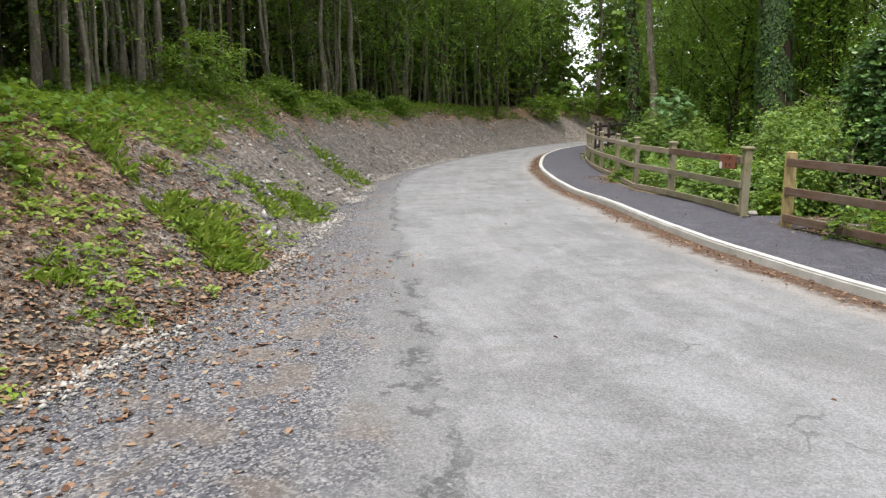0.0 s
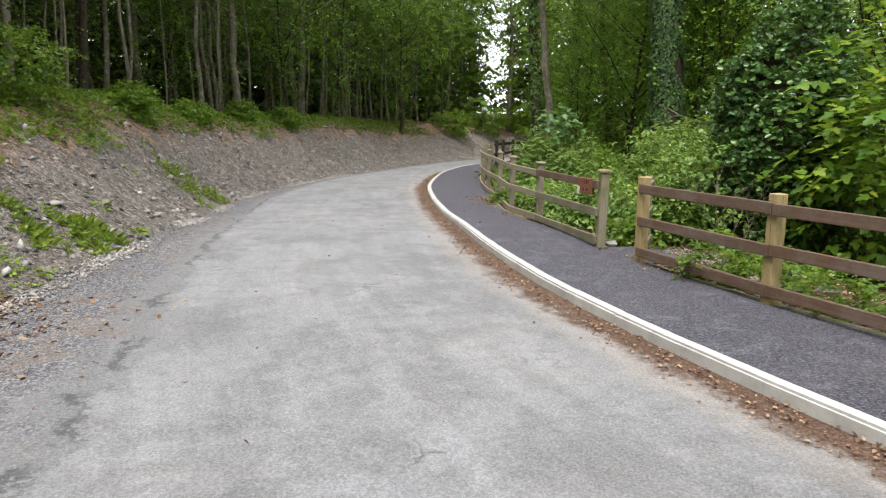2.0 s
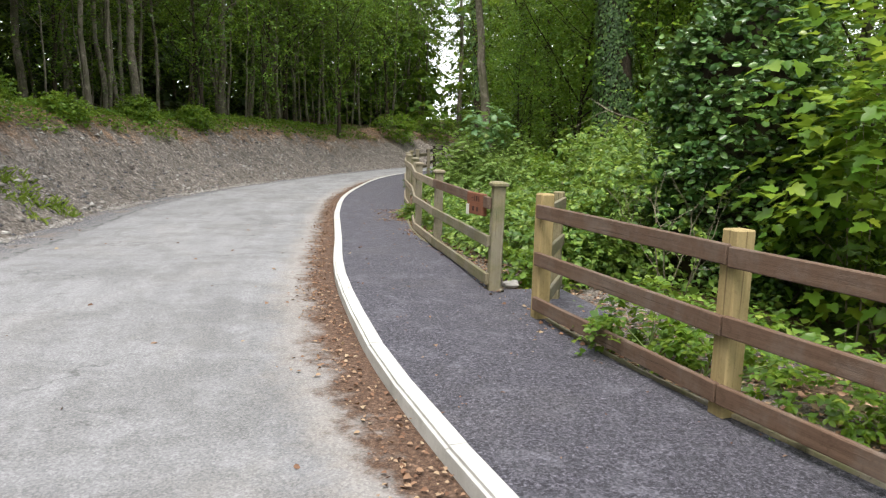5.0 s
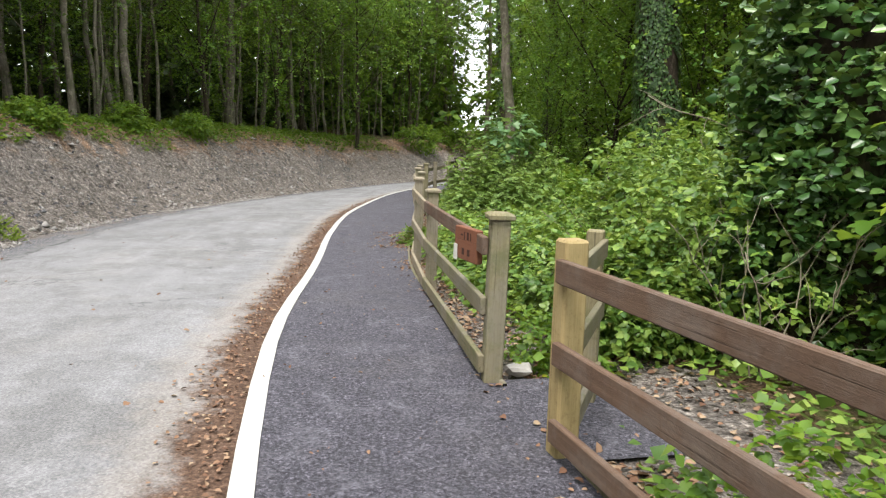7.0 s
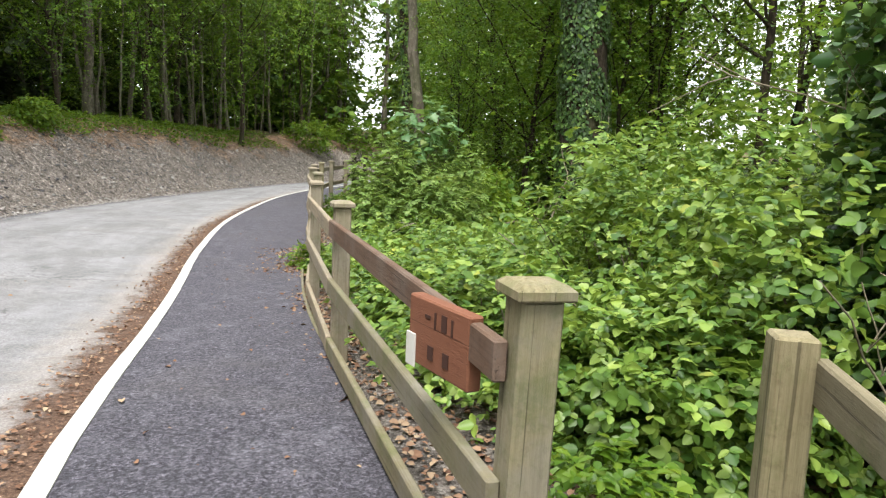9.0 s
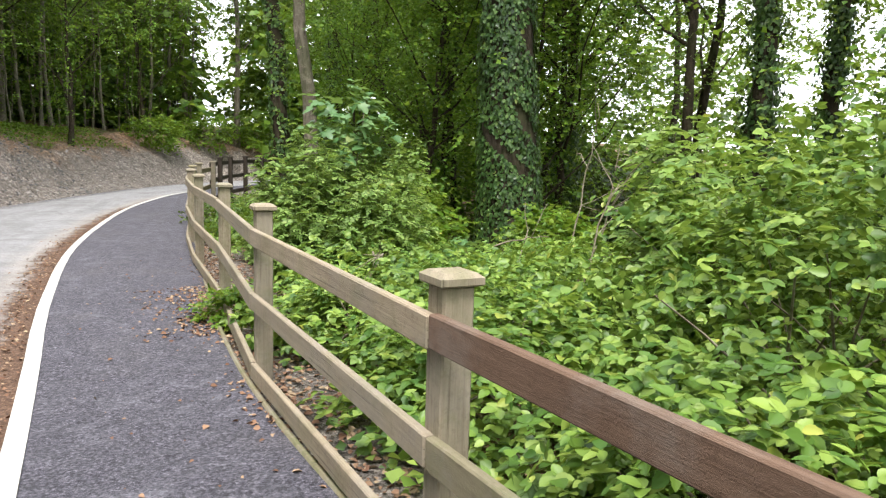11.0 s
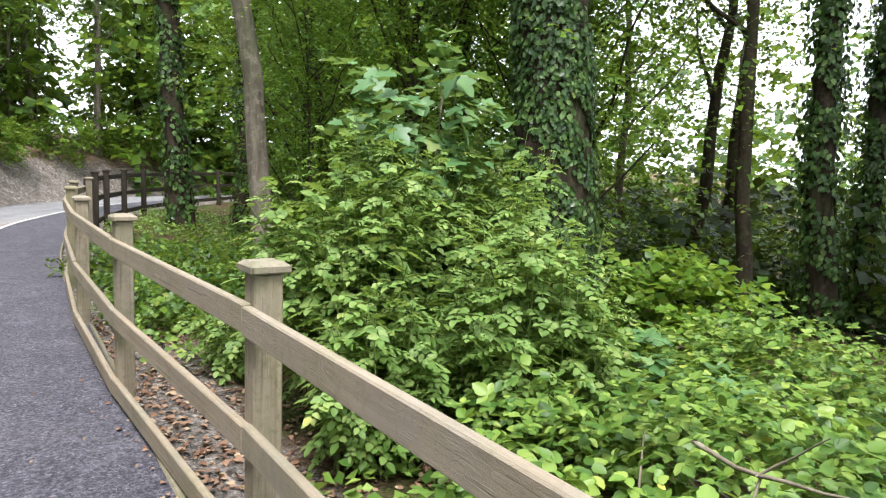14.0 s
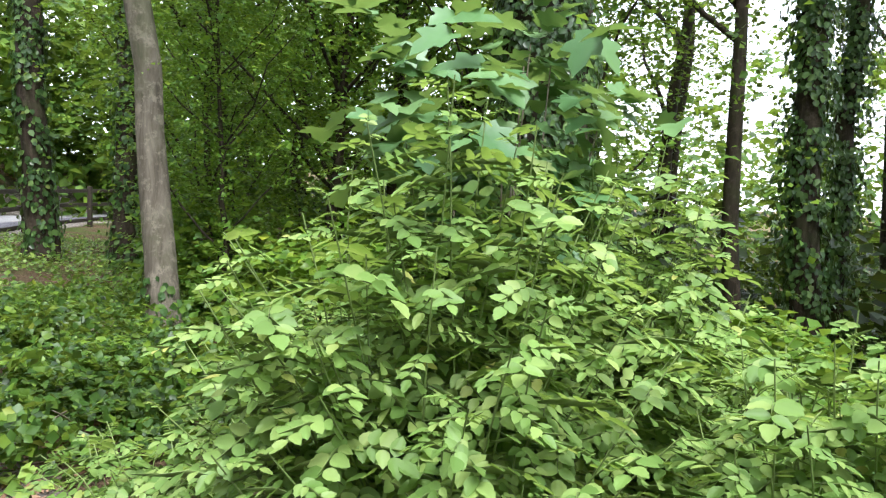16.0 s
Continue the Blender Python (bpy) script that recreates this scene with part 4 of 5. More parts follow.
# bramble hedge beyond the side path
for k, (x, y, rx, ry, rz) in enumerate([(7.3, 12.9, 1.3, 1.2, 0.9), (8.3, 13.3, 1.2, 1.2, 1.12), (7.3, 15.0, 1.2, 1.3, 1.0), (8.6, 16.2, 1.5, 1.5, 1.1), (6.9, 17.4, 1.2, 1.4, 0.42), (8.5, 11.9, 1.0, 1.0, 0.6), (8.9, 9.8, 1.2, 1.3, 0.9), (9.2, 7.6, 1.3, 1.5, 1.0), (9.4, 5.2, 1.4, 1.6, 1.0), (6.2, 12.9, 0.5, 0.7, 0.36)]):
    shrub("bramble_bush", x, y, (rx, ry, rz), "tangled bramble bush with mixed green leaves", "bush", LEAF_WOOD if y < 12.2 else LEAF_BRAMBLE, 560 if y < 11 else 1350, 0.45, 4, 0.058, 26, seed=100 + k, group="bramble hedge", flat=0.72, shell=0.4, trio=True, holes=0.75, full=True)
# low brambles behind the path fence
for k, (x, y, rx, ry, rz) in enumerate([(5.9, 14.2, 0.8, 1.1, 0.42), (5.8, 16.4, 0.8, 1.2, 0.40), (6.6, 19.5, 1.2, 1.3, 0.42), (8.0, 20.0, 1.4, 1.4, 0.42), (9.4, 20.6, 1.4, 1.5, 0.5), (8.4, 18.2, 1.3, 1.2, 0.6), (10.8, 19.2, 1.3, 1.4, 0.7), (5.75, 18.7, 0.7, 0.9, 0.33), (7.3, 21.6, 0.9, 1.0, 0.45)]):
    shrub("bramble_patch", x, y, (rx, ry, rz), "low sprawling brambles behind the fence", "bush", LEAF_BRAMBLE, 780, 0.42, 4, 0.065, 12, seed=130 + k, lift=0.6, flat=0.8, trio=True, holes=0.7, group="low brambles", full=True)
for k, (x, y, r, h) in enumerate([(4.76, 19.6, 0.26, 0.16), (5.5, 9.35, 0.32, 0.26), (5.85, 8.9, 0.4, 0.24), (5.95, 7.9, 0.38, 0.24), (5.35, 12.05, 0.28, 0.24), (6.3, 7.0, 0.4, 0.26)]):
    shrub("nettle_clump", x, y, (r, r, h), "small clump of bright green weeds by the fence", "weed", LEAF_BRIGHT, 90, 0.2, 5, 0.055, 5, seed=420 + k, lift=0.8, flat=0.8, trio=True, twig=STEM, group="weeds by the fence")
for k, (x, y, rx, ry, rz) in enumerate([(6.3, 25.6, 0.8, 0.9, 0.24), (6.9, 27.2, 0.9, 1.0, 0.28), (6.4, 28.6, 0.7, 0.9, 0.24), (7.7, 29.2, 1.0, 1.1, 0.3), (7.0, 25.9, 0.8, 0.8, 0.3)]):
    shrub("bramble_patch", x, y, (rx, ry, rz), "dark low brambles on the woodland edge", "bush", LEAF_WOOD, 420, 0.4, 4, 0.07, 6, seed=440 + k, lift=0.6, flat=0.7, trio=True, group="low brambles", fine=False)
def cane_shrub(x, y, radii, canes, label, seed, leaf_len=0.19, leaflet=0.05, lift=1.0):
    """A wild shrub of arching green canes set with pinnate leaves of rounded leaflets."""
    global rng
    rng = np.random.default_rng(seed)
    e = thing("rose_shrub", x, y, gz(x, y), label, "shrub", "wild shrubs")
    pieces, pos, way, tipward = [], [], [], []
    s = np.linspace(0, 1, 9)[:, None]
    for k in range(canes):
        az, reach = rng.random() * 6.283, rng.random() ** 0.5
        top = radii[2] * lift * (1.85 - 0.75 * reach ** 3) * (0.5 + 0.5 * rng.random() ** 0.6)
        end = np.array([math.cos(az) * radii[0] * reach, math.sin(az) * radii[1] * reach, top])
        root = np.array([*(end[:2] * 0.25 + rng.normal(size=2) * 0.1), -0.08])
        line = root + (end - root) * np.c_[s**1.5, s**1.5, s] + np.array([0, 0, 0.18 * reach * radii[2]]) * s * (1 - s)
        line = line + np.cumsum(rng.normal(size=(9, 3)) * 0.008, 0) * s
        pieces.append(tube(line, np.linspace(0.0065, 0.0022, 9), 5))
        ln = float(np.linalg.norm(np.diff(line, axis=0), axis=1).sum())
        t = np.arange(0.22 + 0.1 * rng.random(), 1.0, 0.058 / ln)
        a = rng.random() * 6.283 + 2.4 * np.arange(len(t))
        pos.append(np.stack([np.interp(t, s[:, 0], line[:, c]) for c in range(3)], -1))
        way.append(np.c_[np.cos(a), np.sin(a), 0.15 + 0.75 * t**6] + 0.12 * rng.normal(size=(len(t), 3)))
        tipward.append(t)
    pos, way, tipward = np.concatenate(pos), unit(np.concatenate(way)), np.concatenate(tipward)
    n, pairs = len(pos), 4
    ln = (leaf_len * (0.65 + 0.6 * rng.random(n)) * np.where(tipward > 0.93, 0.6, 1.0))[:, None]
    up = unit(np.array([0, 0, 1.0]) + 0.6 * way * [1, 1, 0] + 0.2 * rng.normal(size=(n, 3)))
    side = unit(np.cross(way, up))
    base, along, face, size = [], [], [], []
    for q in range(pairs):
        t = 0.24 + 0.64 * q / (pairs - 1)
        at = pos + way * ln * t - np.array([0, 0, 0.5]) * ln * t * t
        for sg in (-1, 1):
            base.append(at)
            along.append(0.45 * way + sg * side + [0, 0, -0.28] + 0.1 * rng.normal(size=(n, 3)))
            face.append(up + 0.12 * rng.normal(size=(n, 3)))
            size.append(leaflet / leaf_len * ln[:, 0] * (0.8 + 0.35 * rng.random(n)))
    base.append(pos + way * ln * 0.98 - np.array([0, 0, 0.5]) * ln)
    along.append(way - [0, 0, 0.7])
    face.append(up)
    size.append(leaflet * 1.15 / leaf_len * ln[:, 0])
    put("foliage", leaf_mesh(np.concatenate(base), np.concatenate(along), np.concatenate(face), np.concatenate(size), "foliage", LEAF_SHRUB, True, 1.12, 0.2, True), e, kind="stuff")
    put("leaf_stalk", leaf_mesh(pos, way - [0, 0, 0.3], up, ln[:, 0], "leaf_stalk", STEM, False, 0.035, 0.1), e, kind="stuff")
    v, f = join(pieces)
    put("cane", smooth(raw_mesh("cane", v, f, STEM)), e, kind="stuff")
    return e


# leafy shrubs round the third bay of the fence
for k, (x, y, rx, ry, rz, n) in enumerate([(6.35, 22.1, 0.95, 0.95, 1.15, 120), (5.95, 23.4, 0.5, 0.7, 0.36, 26), (7.3, 24.2, 0.6, 0.6, 0.7, 34), (5.85, 21.3, 0.45, 0.45, 0.62, 40), (7.4, 22.1, 0.85, 0.8, 1.2, 80), (6.85, 21.0, 0.7, 0.55, 0.85, 60)]):
    cane_shrub(x, y, (rx, ry, rz), n, "pale green wild shrub with arching canes and feathered leaves", 160 + k)
for k, (x, y, rx, rz, n) in enumerate([(8.1, 16.9, 1.1, 1.4, 26), (9.0, 18.2, 0.9, 1.4, 20)]):
    cane_shrub(x, y, (rx, rx, rz), n, "tall light-green ash sapling above the brambles", 180 + k, 0.24, 0.085)
shrub("sycamore_sapling", 6.95, 22.45, (0.55, 0.55, 0.55), "young sycamore with large bluish-green leaves", "sapling", LEAF_BLUE, 85, 0.3, 4, 0.135, 7, True, 201, lift=3.8, flat=0.85, shell=0.3, group="sycamore saplings")
shrub("sycamore_sapling", 7.9, 21.0, (0.6, 0.6, 0.3), "young sycamore with large bluish-green leaves", "sapling", LEAF_BLUE, 60, 0.3, 4, 0.135, 6, True, 202, lift=1.4, flat=0.9, shell=0.3, group="sycamore saplings")
shrub("maple_sapling", 8.25, 10.6, (1.0, 1.0, 1.4), "young maple with broad yellow-green leaves", "sapling", LEAF_MAPLE, 280, 0.55, 6, 0.135, 10, True, 203, lift=1.25, flat=0.9, shell=0.35)
ivy = shrub("ivy_mass", 7.9, 12.4, (1.0, 0.9, 1.9), "tall old stump smothered in glossy ivy", "ivy", LEAF_IVY, 3400, 0.26, 6, 0.085, 10, seed=204, lift=0.95, flat=0.2, shell=0.85)
v, f = tube([(0, 0, -0.3), (0.05, 0, 1.2), (0, 0.06, 2.4), (0, 0, 3.4)], [0.72, 0.7, 0.62, 0.25], 12, 0.2)
put("stump", smooth(raw_mesh("stump", v, f, BARK_DARK)), ivy)
# undergrowth of the lower wood
random.seed(21)
for k in range(34):
    while True:
        x, y = random.uniform(10.5, 32), random.uniform(2, 46)
        if -off_line(edge_line, [x], [y])[0] > 5 and math.hypot(x - 11.45, y - 25.3) > 1.6 and math.hypot(x - 7.9, y - 27.8) > 1.5:
            break
    s = random.uniform(0.9, 1.7)
    shrub("undergrowth_bush", x, y, (s * 1.2, s * 1.2, s * 0.8), "dark green undergrowth in the lower wood", "bush", LEAF_WOOD if k % 4 or x > 15 else LEAF_UNDER, 240, 0.6, 7, 0.17, 5, seed=300 + k, fine=False, group="undergrowth")
for k, (x, y, s) in enumerate([(8.9, 26.2, 0.9), (9.6, 29.5, 1.0), (8.6, 24.2, 0.8), (10.6, 22.6, 0.7)]):
    shrub("green_bush", x, y, (s, s, s * 0.85), "fresh green bush behind the fence", "bush", LEAF_BRIGHT, 420, 0.5, 7, 0.11, 8, seed=230 + k, group="green bushes", fine=False)
for k, (x, y, s) in enumerate([(12.0, 35.0, 0.8), (13.0, 37.6, 0.9), (14.6, 41.0, 1.0), (6.6, 50.0, 0.9), (9.4, 53.4, 1.1), (13.0, 57.0, 1.2), (17.5, 60.4, 1.3)]):
    shrub("roadside_bush", x, y, (s * 1.3, s * 1.1, s * 0.8), "soft green bush beside the bend", "bush", LEAF_UNDER if k < 3 else LEAF_BRIGHT, 260, 0.55, 7, 0.14, 5, seed=270 + k, group="bushes at the bend", fine=False)
# bushes on the bank's crest
for k, (x, y, rx, rz) in enumerate([(-5.5, 17.0, 0.95, 0.72), (-4.7, 21.6, 0.4, 0.24), (-4.2, 25.6, 0.5, 0.2), (-5.6, 24.0, 0.6, 0.26), (-8.2, 9.5, 0.7, 0.35), (-2.2, 32.5, 0.5, 0.3), (-3.4, 29.6, 0.45, 0.3)]):
    shrub("crest_bush", x, y, (rx, rx, rz), "bright green bush on the bank's crest", "bush", LEAF_BRIGHT, 380, 0.4, 7, 0.085, 12, seed=250 + k, group="crest bushes", fine=False)


# ---- ground cover ----
def scatter(n, x0, x1, y0, y1, keep):
    x, y = rng.uniform(x0, x1, n), rng.uniform(y0, y1, n)
    ok = keep(x, y)
    return x[ok], y[ok]


rng = np.random.default_rng(77)
x, y = scatter(210000, -16, 7, -2, 48, lambda x, y: (lambda d: (d > 1.9) & (d < 8.5) & (waves(x, y, 0.9, 5.0) + 0.5 * waves(x, y, 3.1, 1.0) + 2.6 * soft((d - 1.9) / 1.2) + 0.5 * soft((10 - y) / 4) - 0.9 * soft((d - 5.5) / 3) > 0.9))(off_line(foot_line, x, y)))
n = len(x)
base = np.c_[x, y, ground_z(x, y) + 0.05 + 0.16 * rng.random(n)]
put("crest_ground_cover", leaf_mesh(base, rng.normal(size=(n, 3)) * [1, 1, 0.3], np.array([0, 0, 1.0]) + 0.4 * rng.normal(size=(n, 3)), 0.05 + 0.09 * rng.random(n), "crest_ground_cover", LEAF_BRIGHT, False, 1.3),
    label="ivy and bramble leaves creeping over the crest", kind="stuff", category="ground cover")
x, y = scatter(92000, 4.8, 18, -5, 42, lambda x, y: (lambda d: (d > 0.25) & (rng.random(len(x)) > soft((x - 10) / 7)) & (rng.random(len(x)) < soft((y + 5) / 7)) & (waves(x, y, 1.2, 2.0) + 0.8 * soft((d - 0.4) / 1.2) > 0.2) & ~((x < 6.3) & (y > 9.0) & (y < 12.2) & (waves(x, y, 2.6, 1.0) < 0.2)))(-off_line(edge_line, x, y)))
n = len(x)
base = np.c_[x, y, ground_z(x, y) + 0.03 + 0.2 * rng.random(n) ** 1.5]
put("woodland_ground_cover", leaf_mesh(base, rng.normal(size=(n, 3)) * [1, 1, 0.3], np.array([0, 0, 1.0]) + 0.4 * rng.normal(size=(n, 3)), 0.04 + 0.07 * rng.random(n), "woodland_ground_cover", LEAF_BRAMBLE, False, 1.3),
    label="low green plants over the woodland floor", kind="stuff", category="ground cover")


def litter(name, x, y, size, label, lift=0.012):
    n = len(x)
    d_l, d_e, d_k = off_line(foot_line, x, y), -off_line(edge_line, x, y), off_line(kerb_line, x, y)
    z = np.where((d_l < 0) & (d_k > 0), -0.085 + dip(y), np.where((d_k <= 0) & (d_e < 0), 0.004 + dip(y), ground_z(x, y) + 0.01)) + lift * rng.random(n)
    put(name, leaf_mesh(np.c_[x, y, z], rng.normal(size=(n, 3)) * [1, 1, 0.12], np.array([0, 0, 1.0]) + 0.3 * rng.normal(size=(n, 3)), size * (0.5 + rng.random(n)), name, LITTER, True, 1.3, 0.4),
        label=label, kind="stuff", category="dead leaves")


xa, ya = scatter(60000, -6, 1, 1, 12, lambda x, y: (lambda d: (d > -1.8) & (rng.random(len(x)) < np.where(d > 0, 0.8 * np.exp(-d / 1.2) + 0.22, 0.35 * np.exp(d / 0.7))) & (y < 9.5 + waves(x, y, 1.5, 1.0)))(off_line(foot_line, x, y)))
litter("fallen_leaves", xa, ya, 0.045, "brown dead leaves along the road's edge")
xa, ya = scatter(60000, 4.4, 9, 3, 26, lambda x, y: (lambda d: (d > 0.02) & (d < 2.2) & (rng.random(len(x)) < 0.8 * np.exp(-d / 1.0)))(-off_line(edge_line, x, y)))
litter("fallen_leaves", xa, ya, 0.042, "brown dead leaves behind the fence")
xa, ya = scatter(42000, 3.9, 5.2, 9, 24, lambda x, y: (lambda d: (d < 0) & (d > -1.0) & (rng.random(len(x)) < 0.5 * np.exp(d / np.where(np.abs(y - 20.2) < 1.2, 0.22, 0.07)) * (0.12 + (np.abs(y - 20.2) < 1.2) + 0.5 * (np.abs(y - 17.2) < 0.5))))(-off_line(edge_line, x, y)))
litter("fallen_leaves", xa, ya, 0.036, "dry leaves drifted against the fence foot")
xa, ya = scatter(60000, 2.2, 6.5, 1, 34, lambda x, y: (lambda d: (d > 0.01) & (d < 0.7) & (rng.random(len(x)) < 0.8 * np.exp(-((d - 0.17 - 0.08 * waves(x, y, 2.3, 1.0)) / 0.17) ** 2)))(off_line(kerb_line, x, y)))
litter("kerbside_debris", xa, ya, 0.028, "red-brown leaf crumbs and bark in the gutter")


xa, ya = scatter(900, -1.5, 4, 2, 22, lambda x, y: (lambda d: (d < -0.6) & (rng.random(len(x)) < 0.12))(off_line(foot_line, x, y)))
litter("fallen_leaves", xa, ya, 0.045, "scattered dry leaves on the lane")
xa, ya = scatter(5000, 3.3, 6.2, 6, 24, lambda x, y: (lambda d: (d < 0) & (d > -1.5) & (rng.random(len(x)) < 0.05))(-off_line(edge_line, x, y)))
litter("path_crumbs", xa, ya, 0.022, "tiny leaf crumbs on the footpath")


def stones(name, x, y, z, size, material, label):
    """Small angular stones."""
    n = len(x)
    o = np.array([[1, 0, 0], [-1, 0, 0], [0, 1, 0], [0, -1, 0], [0, 0, 1], [0, 0, -0.6]], float)
    v = o[None] * (0.6 + 0.8 * rng.random((n, 6, 1))) + 0.35 * rng.normal(size=(n, 6, 3))
    v = v * np.array([1, 1, 0.6]) * size[:, None, None] / 2
    a = rng.random(n) * 6.283
    c, s = np.cos(a)[:, None], np.sin(a)[:, None]
    v = np.stack([v[..., 0] * c - v[..., 1] * s, v[..., 0] * s + v[..., 1] * c, v[..., 2]], -1) + np.stack([x, y, z], -1)[:, None]
    f = np.array([[0, 2, 4], [2, 1, 4], [1, 3, 4], [3, 0, 4], [2, 0, 5], [1, 2, 5], [3, 1, 5], [0, 3, 5]])
    faces = (f[None] + (np.arange(n) * 6)[:, None, None]).reshape(-1, 3)
    put(name, raw_mesh(name, v.reshape(-1, 3), faces, material), label=label, kind="stuff", category="stones")


x, y = scatter(60000, -3.2, 0.6, 1.5, 16, lambda x, y: (lambda d: (d < 0.1) & (rng.random(len(x)) < 0.9 * np.exp(np.minimum(d, 0) / 0.9) * np.where(y < 9, 1, 0.5)))(off_line(foot_line, x, y)))
stones("verge_gravel", x, y, dip(y) - 0.088, 0.010 + 0.03 * rng.random(len(x)) ** 2.5, PEBBLE, "loose grey gravel on the road's verge")

def beside(line, n, y0, y1, mean, spread):
    """Random places along a line, off to its left by about mean."""
    seg = line[(line[:, 1] > y0) & (line[:, 1] < y1)]
    t = unit(np.gradient(seg, axis=0))
    k = rng.random(n) * (len(seg) - 1)
    i0 = k.astype(int)
    p = seg[i0] + (seg[i0 + 1] - seg[i0]) * (k - i0)[:, None]
    d = rng.normal(size=n) * spread + mean
    return p[:, 0] - t[i0, 1] * d, p[:, 1] + t[i0, 0] * d


x, y = beside(foot_line, 9000, 3, 36, -0.05, 0.11)
ok = waves(x, y, 1.6, 2.0) + rng.random(len(x)) > 0.35
x, y = x[ok], y[ok]
stones("edge_stones", x, y, np.maximum(ground_z(x, y), dip(y) - 0.085) + 0.004, 0.018 + 0.045 * rng.random(len(x)) ** 2, CHALK, "pale stone chips lining the road's edge")
x, y = scatter(26000, -9, 6, 4, 44, lambda x, y: (lambda d: (d > 0.1) & (d < 3.0) & (rng.random(len(x)) < np.where(y > 12, 0.9, 0.25) * np.exp(-d / 1.6) * (0.5 + 0.5 * waves(x, y, 1.1, 0.7))))(off_line(foot_line, x, y)))
stones("bank_stones", x, y, ground_z(x, y), 0.03 + 0.2 * rng.random(len(x)) ** 4, CHALK, "pale stones in the cut bank")
x, y = scatter(60000, -9, 6, 9, 44, lambda x, y: (lambda d: (d > 0.05) & (d < 3.2) & (rng.random(len(x)) < 0.35 + 0.35 * waves(x, y, 0.8, 1.7)))(off_line(foot_line, x, y)))
stones("bank_rubble", x, y, ground_z(x, y), 0.03 + 0.1 * rng.random(len(x)) ** 2.5, PEBBLE, "dark shale rubble in the cut bank")


def tuft(x, y, r, n, h, label="tuft of fresh green grass on the bank", group="grass tufts"):
    n = n // 2
    hub = rng.normal(size=(9, 2)) * r * 0.6
    c = hub[rng.integers(0, 9, n)] + rng.normal(size=(n, 2)) * r * 0.22
    bx, by = x + c[:, 0], y + c[:, 1]
    top = np.array([x, y, gz(x, y)])
    base = np.c_[bx, by, ground_z(bx, by) - 0.01] - top
    w = rng.random(n) * 6.283
    al = np.c_[np.cos(w), np.sin(w), 0.35 + 1.3 * rng.random(n)]
    e = thing("grass_tuft", x, y, top[2], label, "grass", group)
    put("grass", leaf_mesh(base, al, np.array([0, 0, 1.0]) + 0.5 * rng.normal(size=(n, 3)), h * (0.5 + 1.0 * rng.random(n)), "grass", GRASS, True, 0.13, 0.3), e, kind="stuff")
    k = n // 3
    put("weed", leaf_mesh(*sprays(base[:k], np.c_[np.cos(w), np.sin(w), np.full(n, 1.2)][:k], h * 0.8, 6, 0.055, 0.5), "weed", GRASS, False, 0.9), e, kind="stuff")


for x, y, r, n, h in TUFTS:
    tuft(x, y, r, n, h)

x, y = scatter(9000, -10, -1.9, 2, 24, lambda x, y: (lambda d: (d > 0.15) & (waves(x, y, 1.7, 3.3) + 0.5 * waves(x, y, 4.1, 1.1) + 0.8 * soft((12 - y) / 4) - 0.5 * soft((y - 13) / 4) > 0.5))(off_line(foot_line, x, y)))
n = len(x)
pts = np.c_[x, y, ground_z(x, y) + 0.01]
put("bank_weeds", leaf_mesh(*sprays(pts, rng.normal(size=(n, 3)) * [1, 1, 0.1] + [0, 0, 0.7], 0.16, 8, 0.075, 0.6), "bank_weeds", GRASS, False, 0.75),
    label="patchy low weeds over the earth bank", kind="stuff", category="weeds")



# ---- dead branches and a loose stone ----
def dead_branch(x, y, z, way, length, label, seed, r=0.011):
    """A bare pale branch with a few crooked side twigs."""
    g = np.random.default_rng(seed)
    e = thing("dead_branch", x, y, z, label, "branch", "dead branches")
    s = np.linspace(0, 1, 9)
    w = unit(np.array(way, float))
    line = w * (s * length)[:, None] + np.cumsum(g.normal(size=(9, 3)) * 0.035 * length, 0) * s[:, None]
    pieces = [tube(line, np.linspace(r, 0.004, 9), 6, 0.2)]
    for k in range(5):
        i = g.integers(2, 8)
        d = unit(w + g.normal(size=3) * 0.8)
        q = line[i] + d * (np.linspace(0, 0.35 * length, 5))[:, None] + np.cumsum(g.normal(size=(5, 3)) * 0.012, 0)
        pieces.append(tube(q, np.linspace(r * 0.55, 0.0025, 5), 5))
    vv, ff = join(pieces)
    put("limb", smooth(raw_mesh("limb", vv, ff, TWIG)), e)


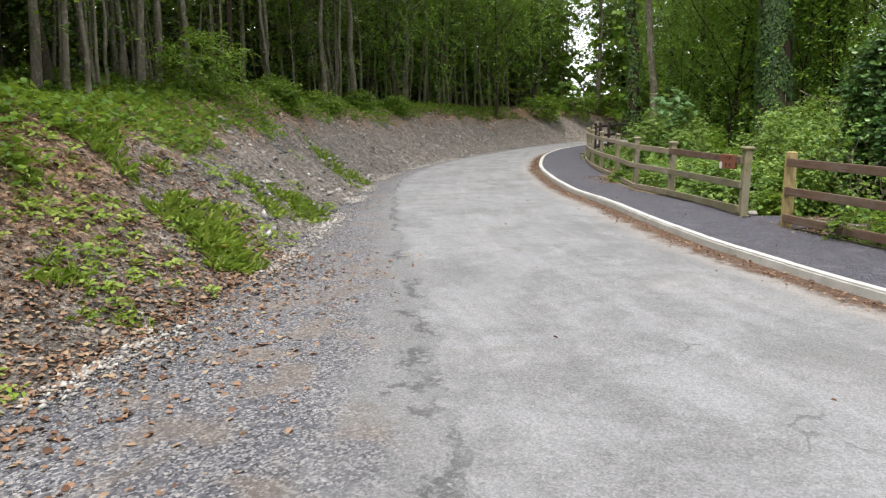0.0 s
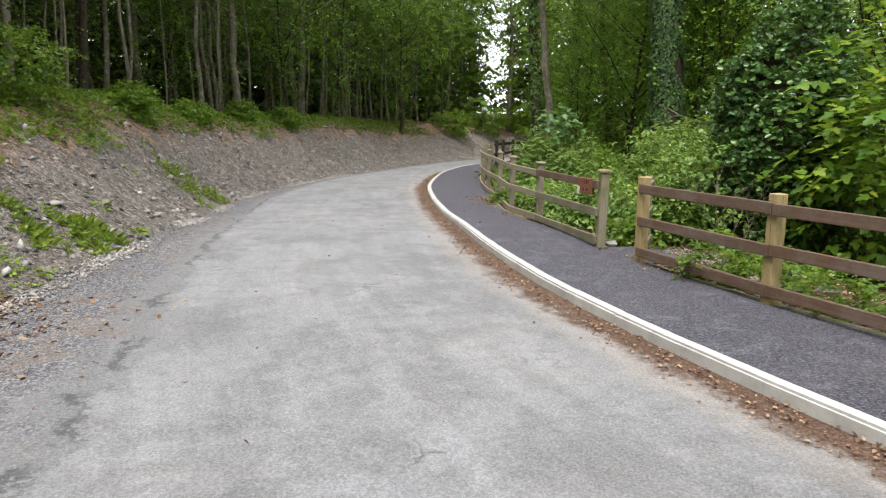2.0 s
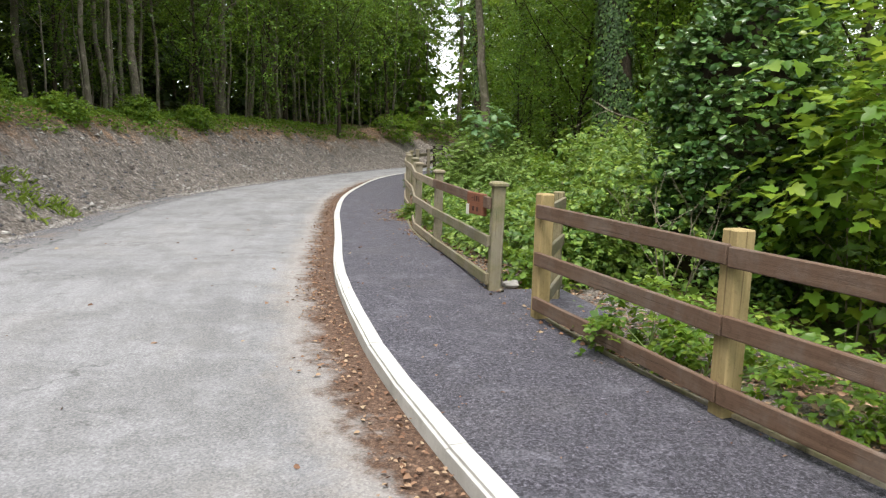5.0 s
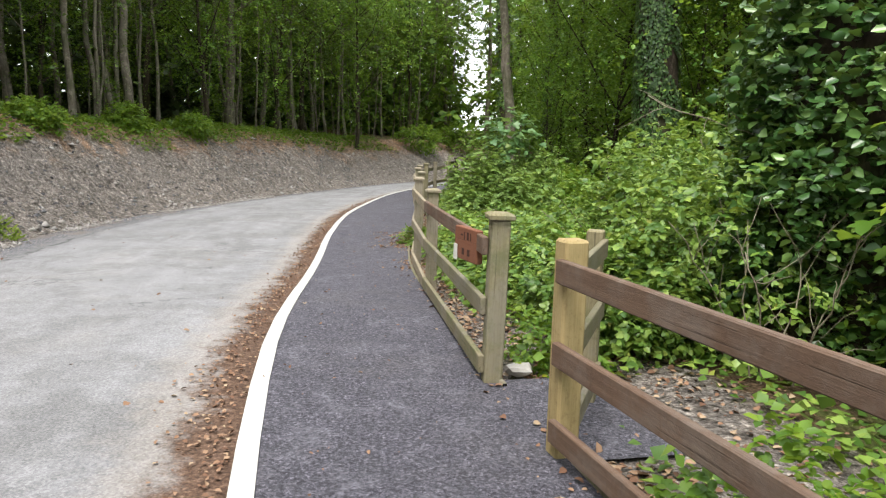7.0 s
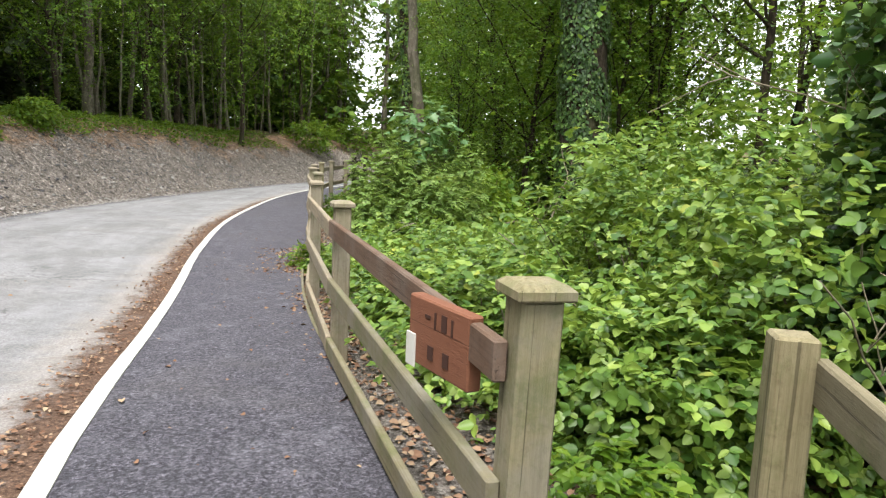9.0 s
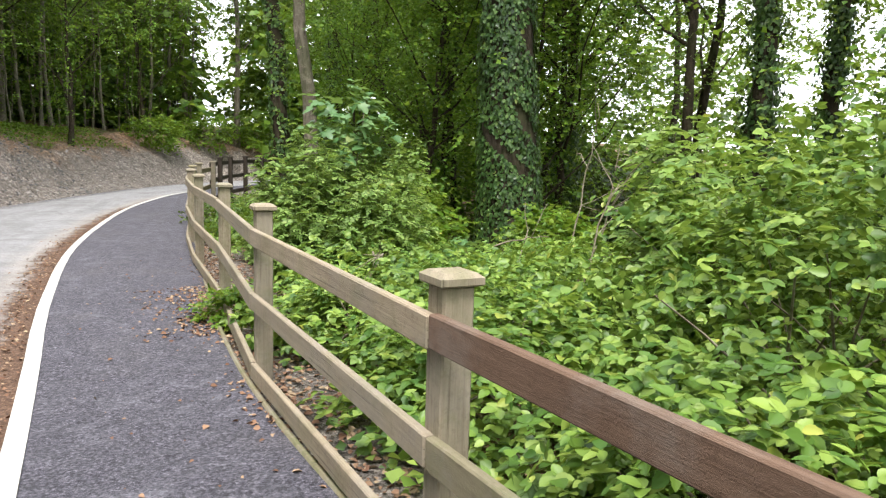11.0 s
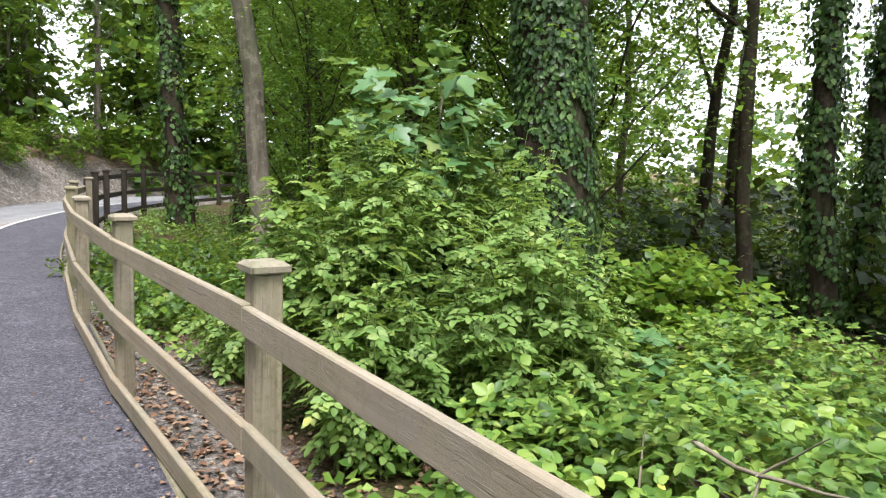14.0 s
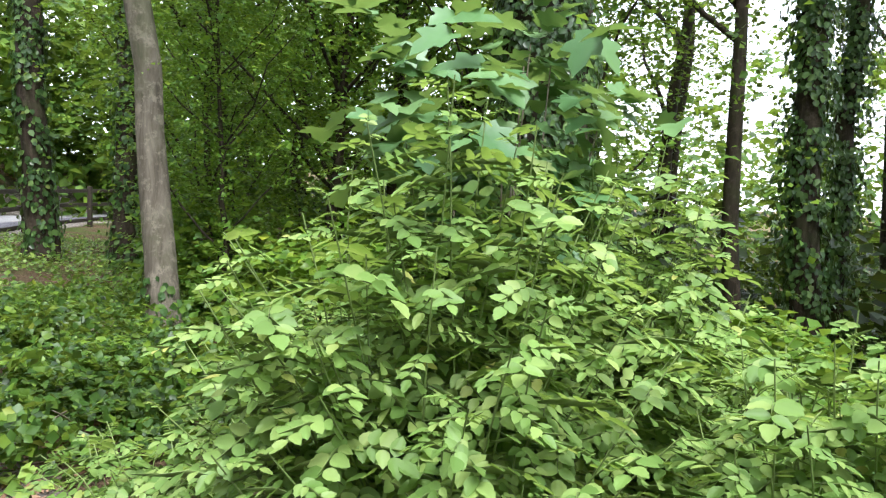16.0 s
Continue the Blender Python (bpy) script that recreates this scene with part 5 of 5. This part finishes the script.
for k, (x, y, z, way, ln) in enumerate([(7.1, 17.3, 0.3, (0.5, 0.1, 1.0), 1.5), (7.6, 18.0, 0.2, (0.3, -0.3, 1.0), 1.4), (6.7, 11.75, -0.05, (-0.1, 0.1, 1.0), 1.5), (6.8, 11.7, -0.05, (0.25, 0.1, 1.0), 1.7), (6.75, 11.8, 0.05, (-0.5, 0.2, 0.8), 1.3), (6.9, 11.55, -0.05, (0.1, -0.2, 1.0), 1.4), (6.95, 11.65, -0.05, (0.5, 0.1, 0.9), 1.5), (6.7, 11.6, -0.05, (-0.25, -0.1, 1.0), 1.2), (7.5, 12.6, 1.5, (-1, 0.3, 0.35), 1.6), (6.2, 19.5, 0.42, (-0.25, -0.8, 0.0), 0.9), (7.3, 19.0, 0.5, (0.9, 0.5, 0.15), 1.2), (8.6, 19.4, 0.5, (0.3, 0.2, 0.9), 1.6)]):
    dead_branch(x, y, z, way, ln * (0.8 if y < 13 else 1), "bare pale dead branch among the brambles", 500 + k, 0.006 if y < 13 else 0.011)

bm = bmesh.new()
bmesh.ops.create_icosphere(bm, subdivisions=2, radius=1)
for p in bm.verts:
    n3 = noise.noise(p.co * 1.7)
    p.co = Vector((p.co.x * 0.1, p.co.y * 0.075, p.co.z * 0.045)) * (1 + 0.35 * n3)
stone = thing("stone", 5.05, 11.72, 0.02, "pale flat stone beside the fence post", "stone")
part("block", bm, PEBBLE, stone)

# ---- kerb stones ----
kerb = tagged(new("kerb"), "pale concrete kerb stones between road and footpath", "kerb", "", "structure")
seg = kerb_line[(kerb_line[:, 1] > -8) & (kerb_line[:, 1] < 46)]
arc = np.concatenate([[0], np.cumsum(np.linalg.norm(np.diff(seg, axis=0), axis=1))])
step = 0.915
stone_mesh = None
for k in range(int(arc[-1] / step)):
    a = np.array([np.interp(k * step, arc, seg[:, c]) for c in (0, 1)])
    b = np.array([np.interp((k + 1) * step, arc, seg[:, c]) for c in (0, 1)])
    if stone_mesh is None:
        bm = box(0.911, 0.115, 0.24, (0.4575, -0.0575, -0.116), 0)
        top = [e for e in bm.edges if all(v.co.z > -0.01 and v.co.y > -0.01 for v in e.verts)]
        bmesh.ops.bevel(bm, geom=top, offset=0.02, segments=2, affect="EDGES")
        stone_mesh = bpy.data.meshes.new("kerb_stone")
        bm.to_mesh(stone_mesh)
        bm.free()
        stone_mesh.materials.append(CONCRETE)
    s = put("kerb_stone", stone_mesh, kerb)
    s.matrix_basis = pose(a[0], a[1], float(dip(a[1])) + 0.004 + 0.002 * math.sin(k * 2.7), 0, math.degrees(math.atan2(float(dip(a[1]) - dip(b[1])), step)), heading(a, b))
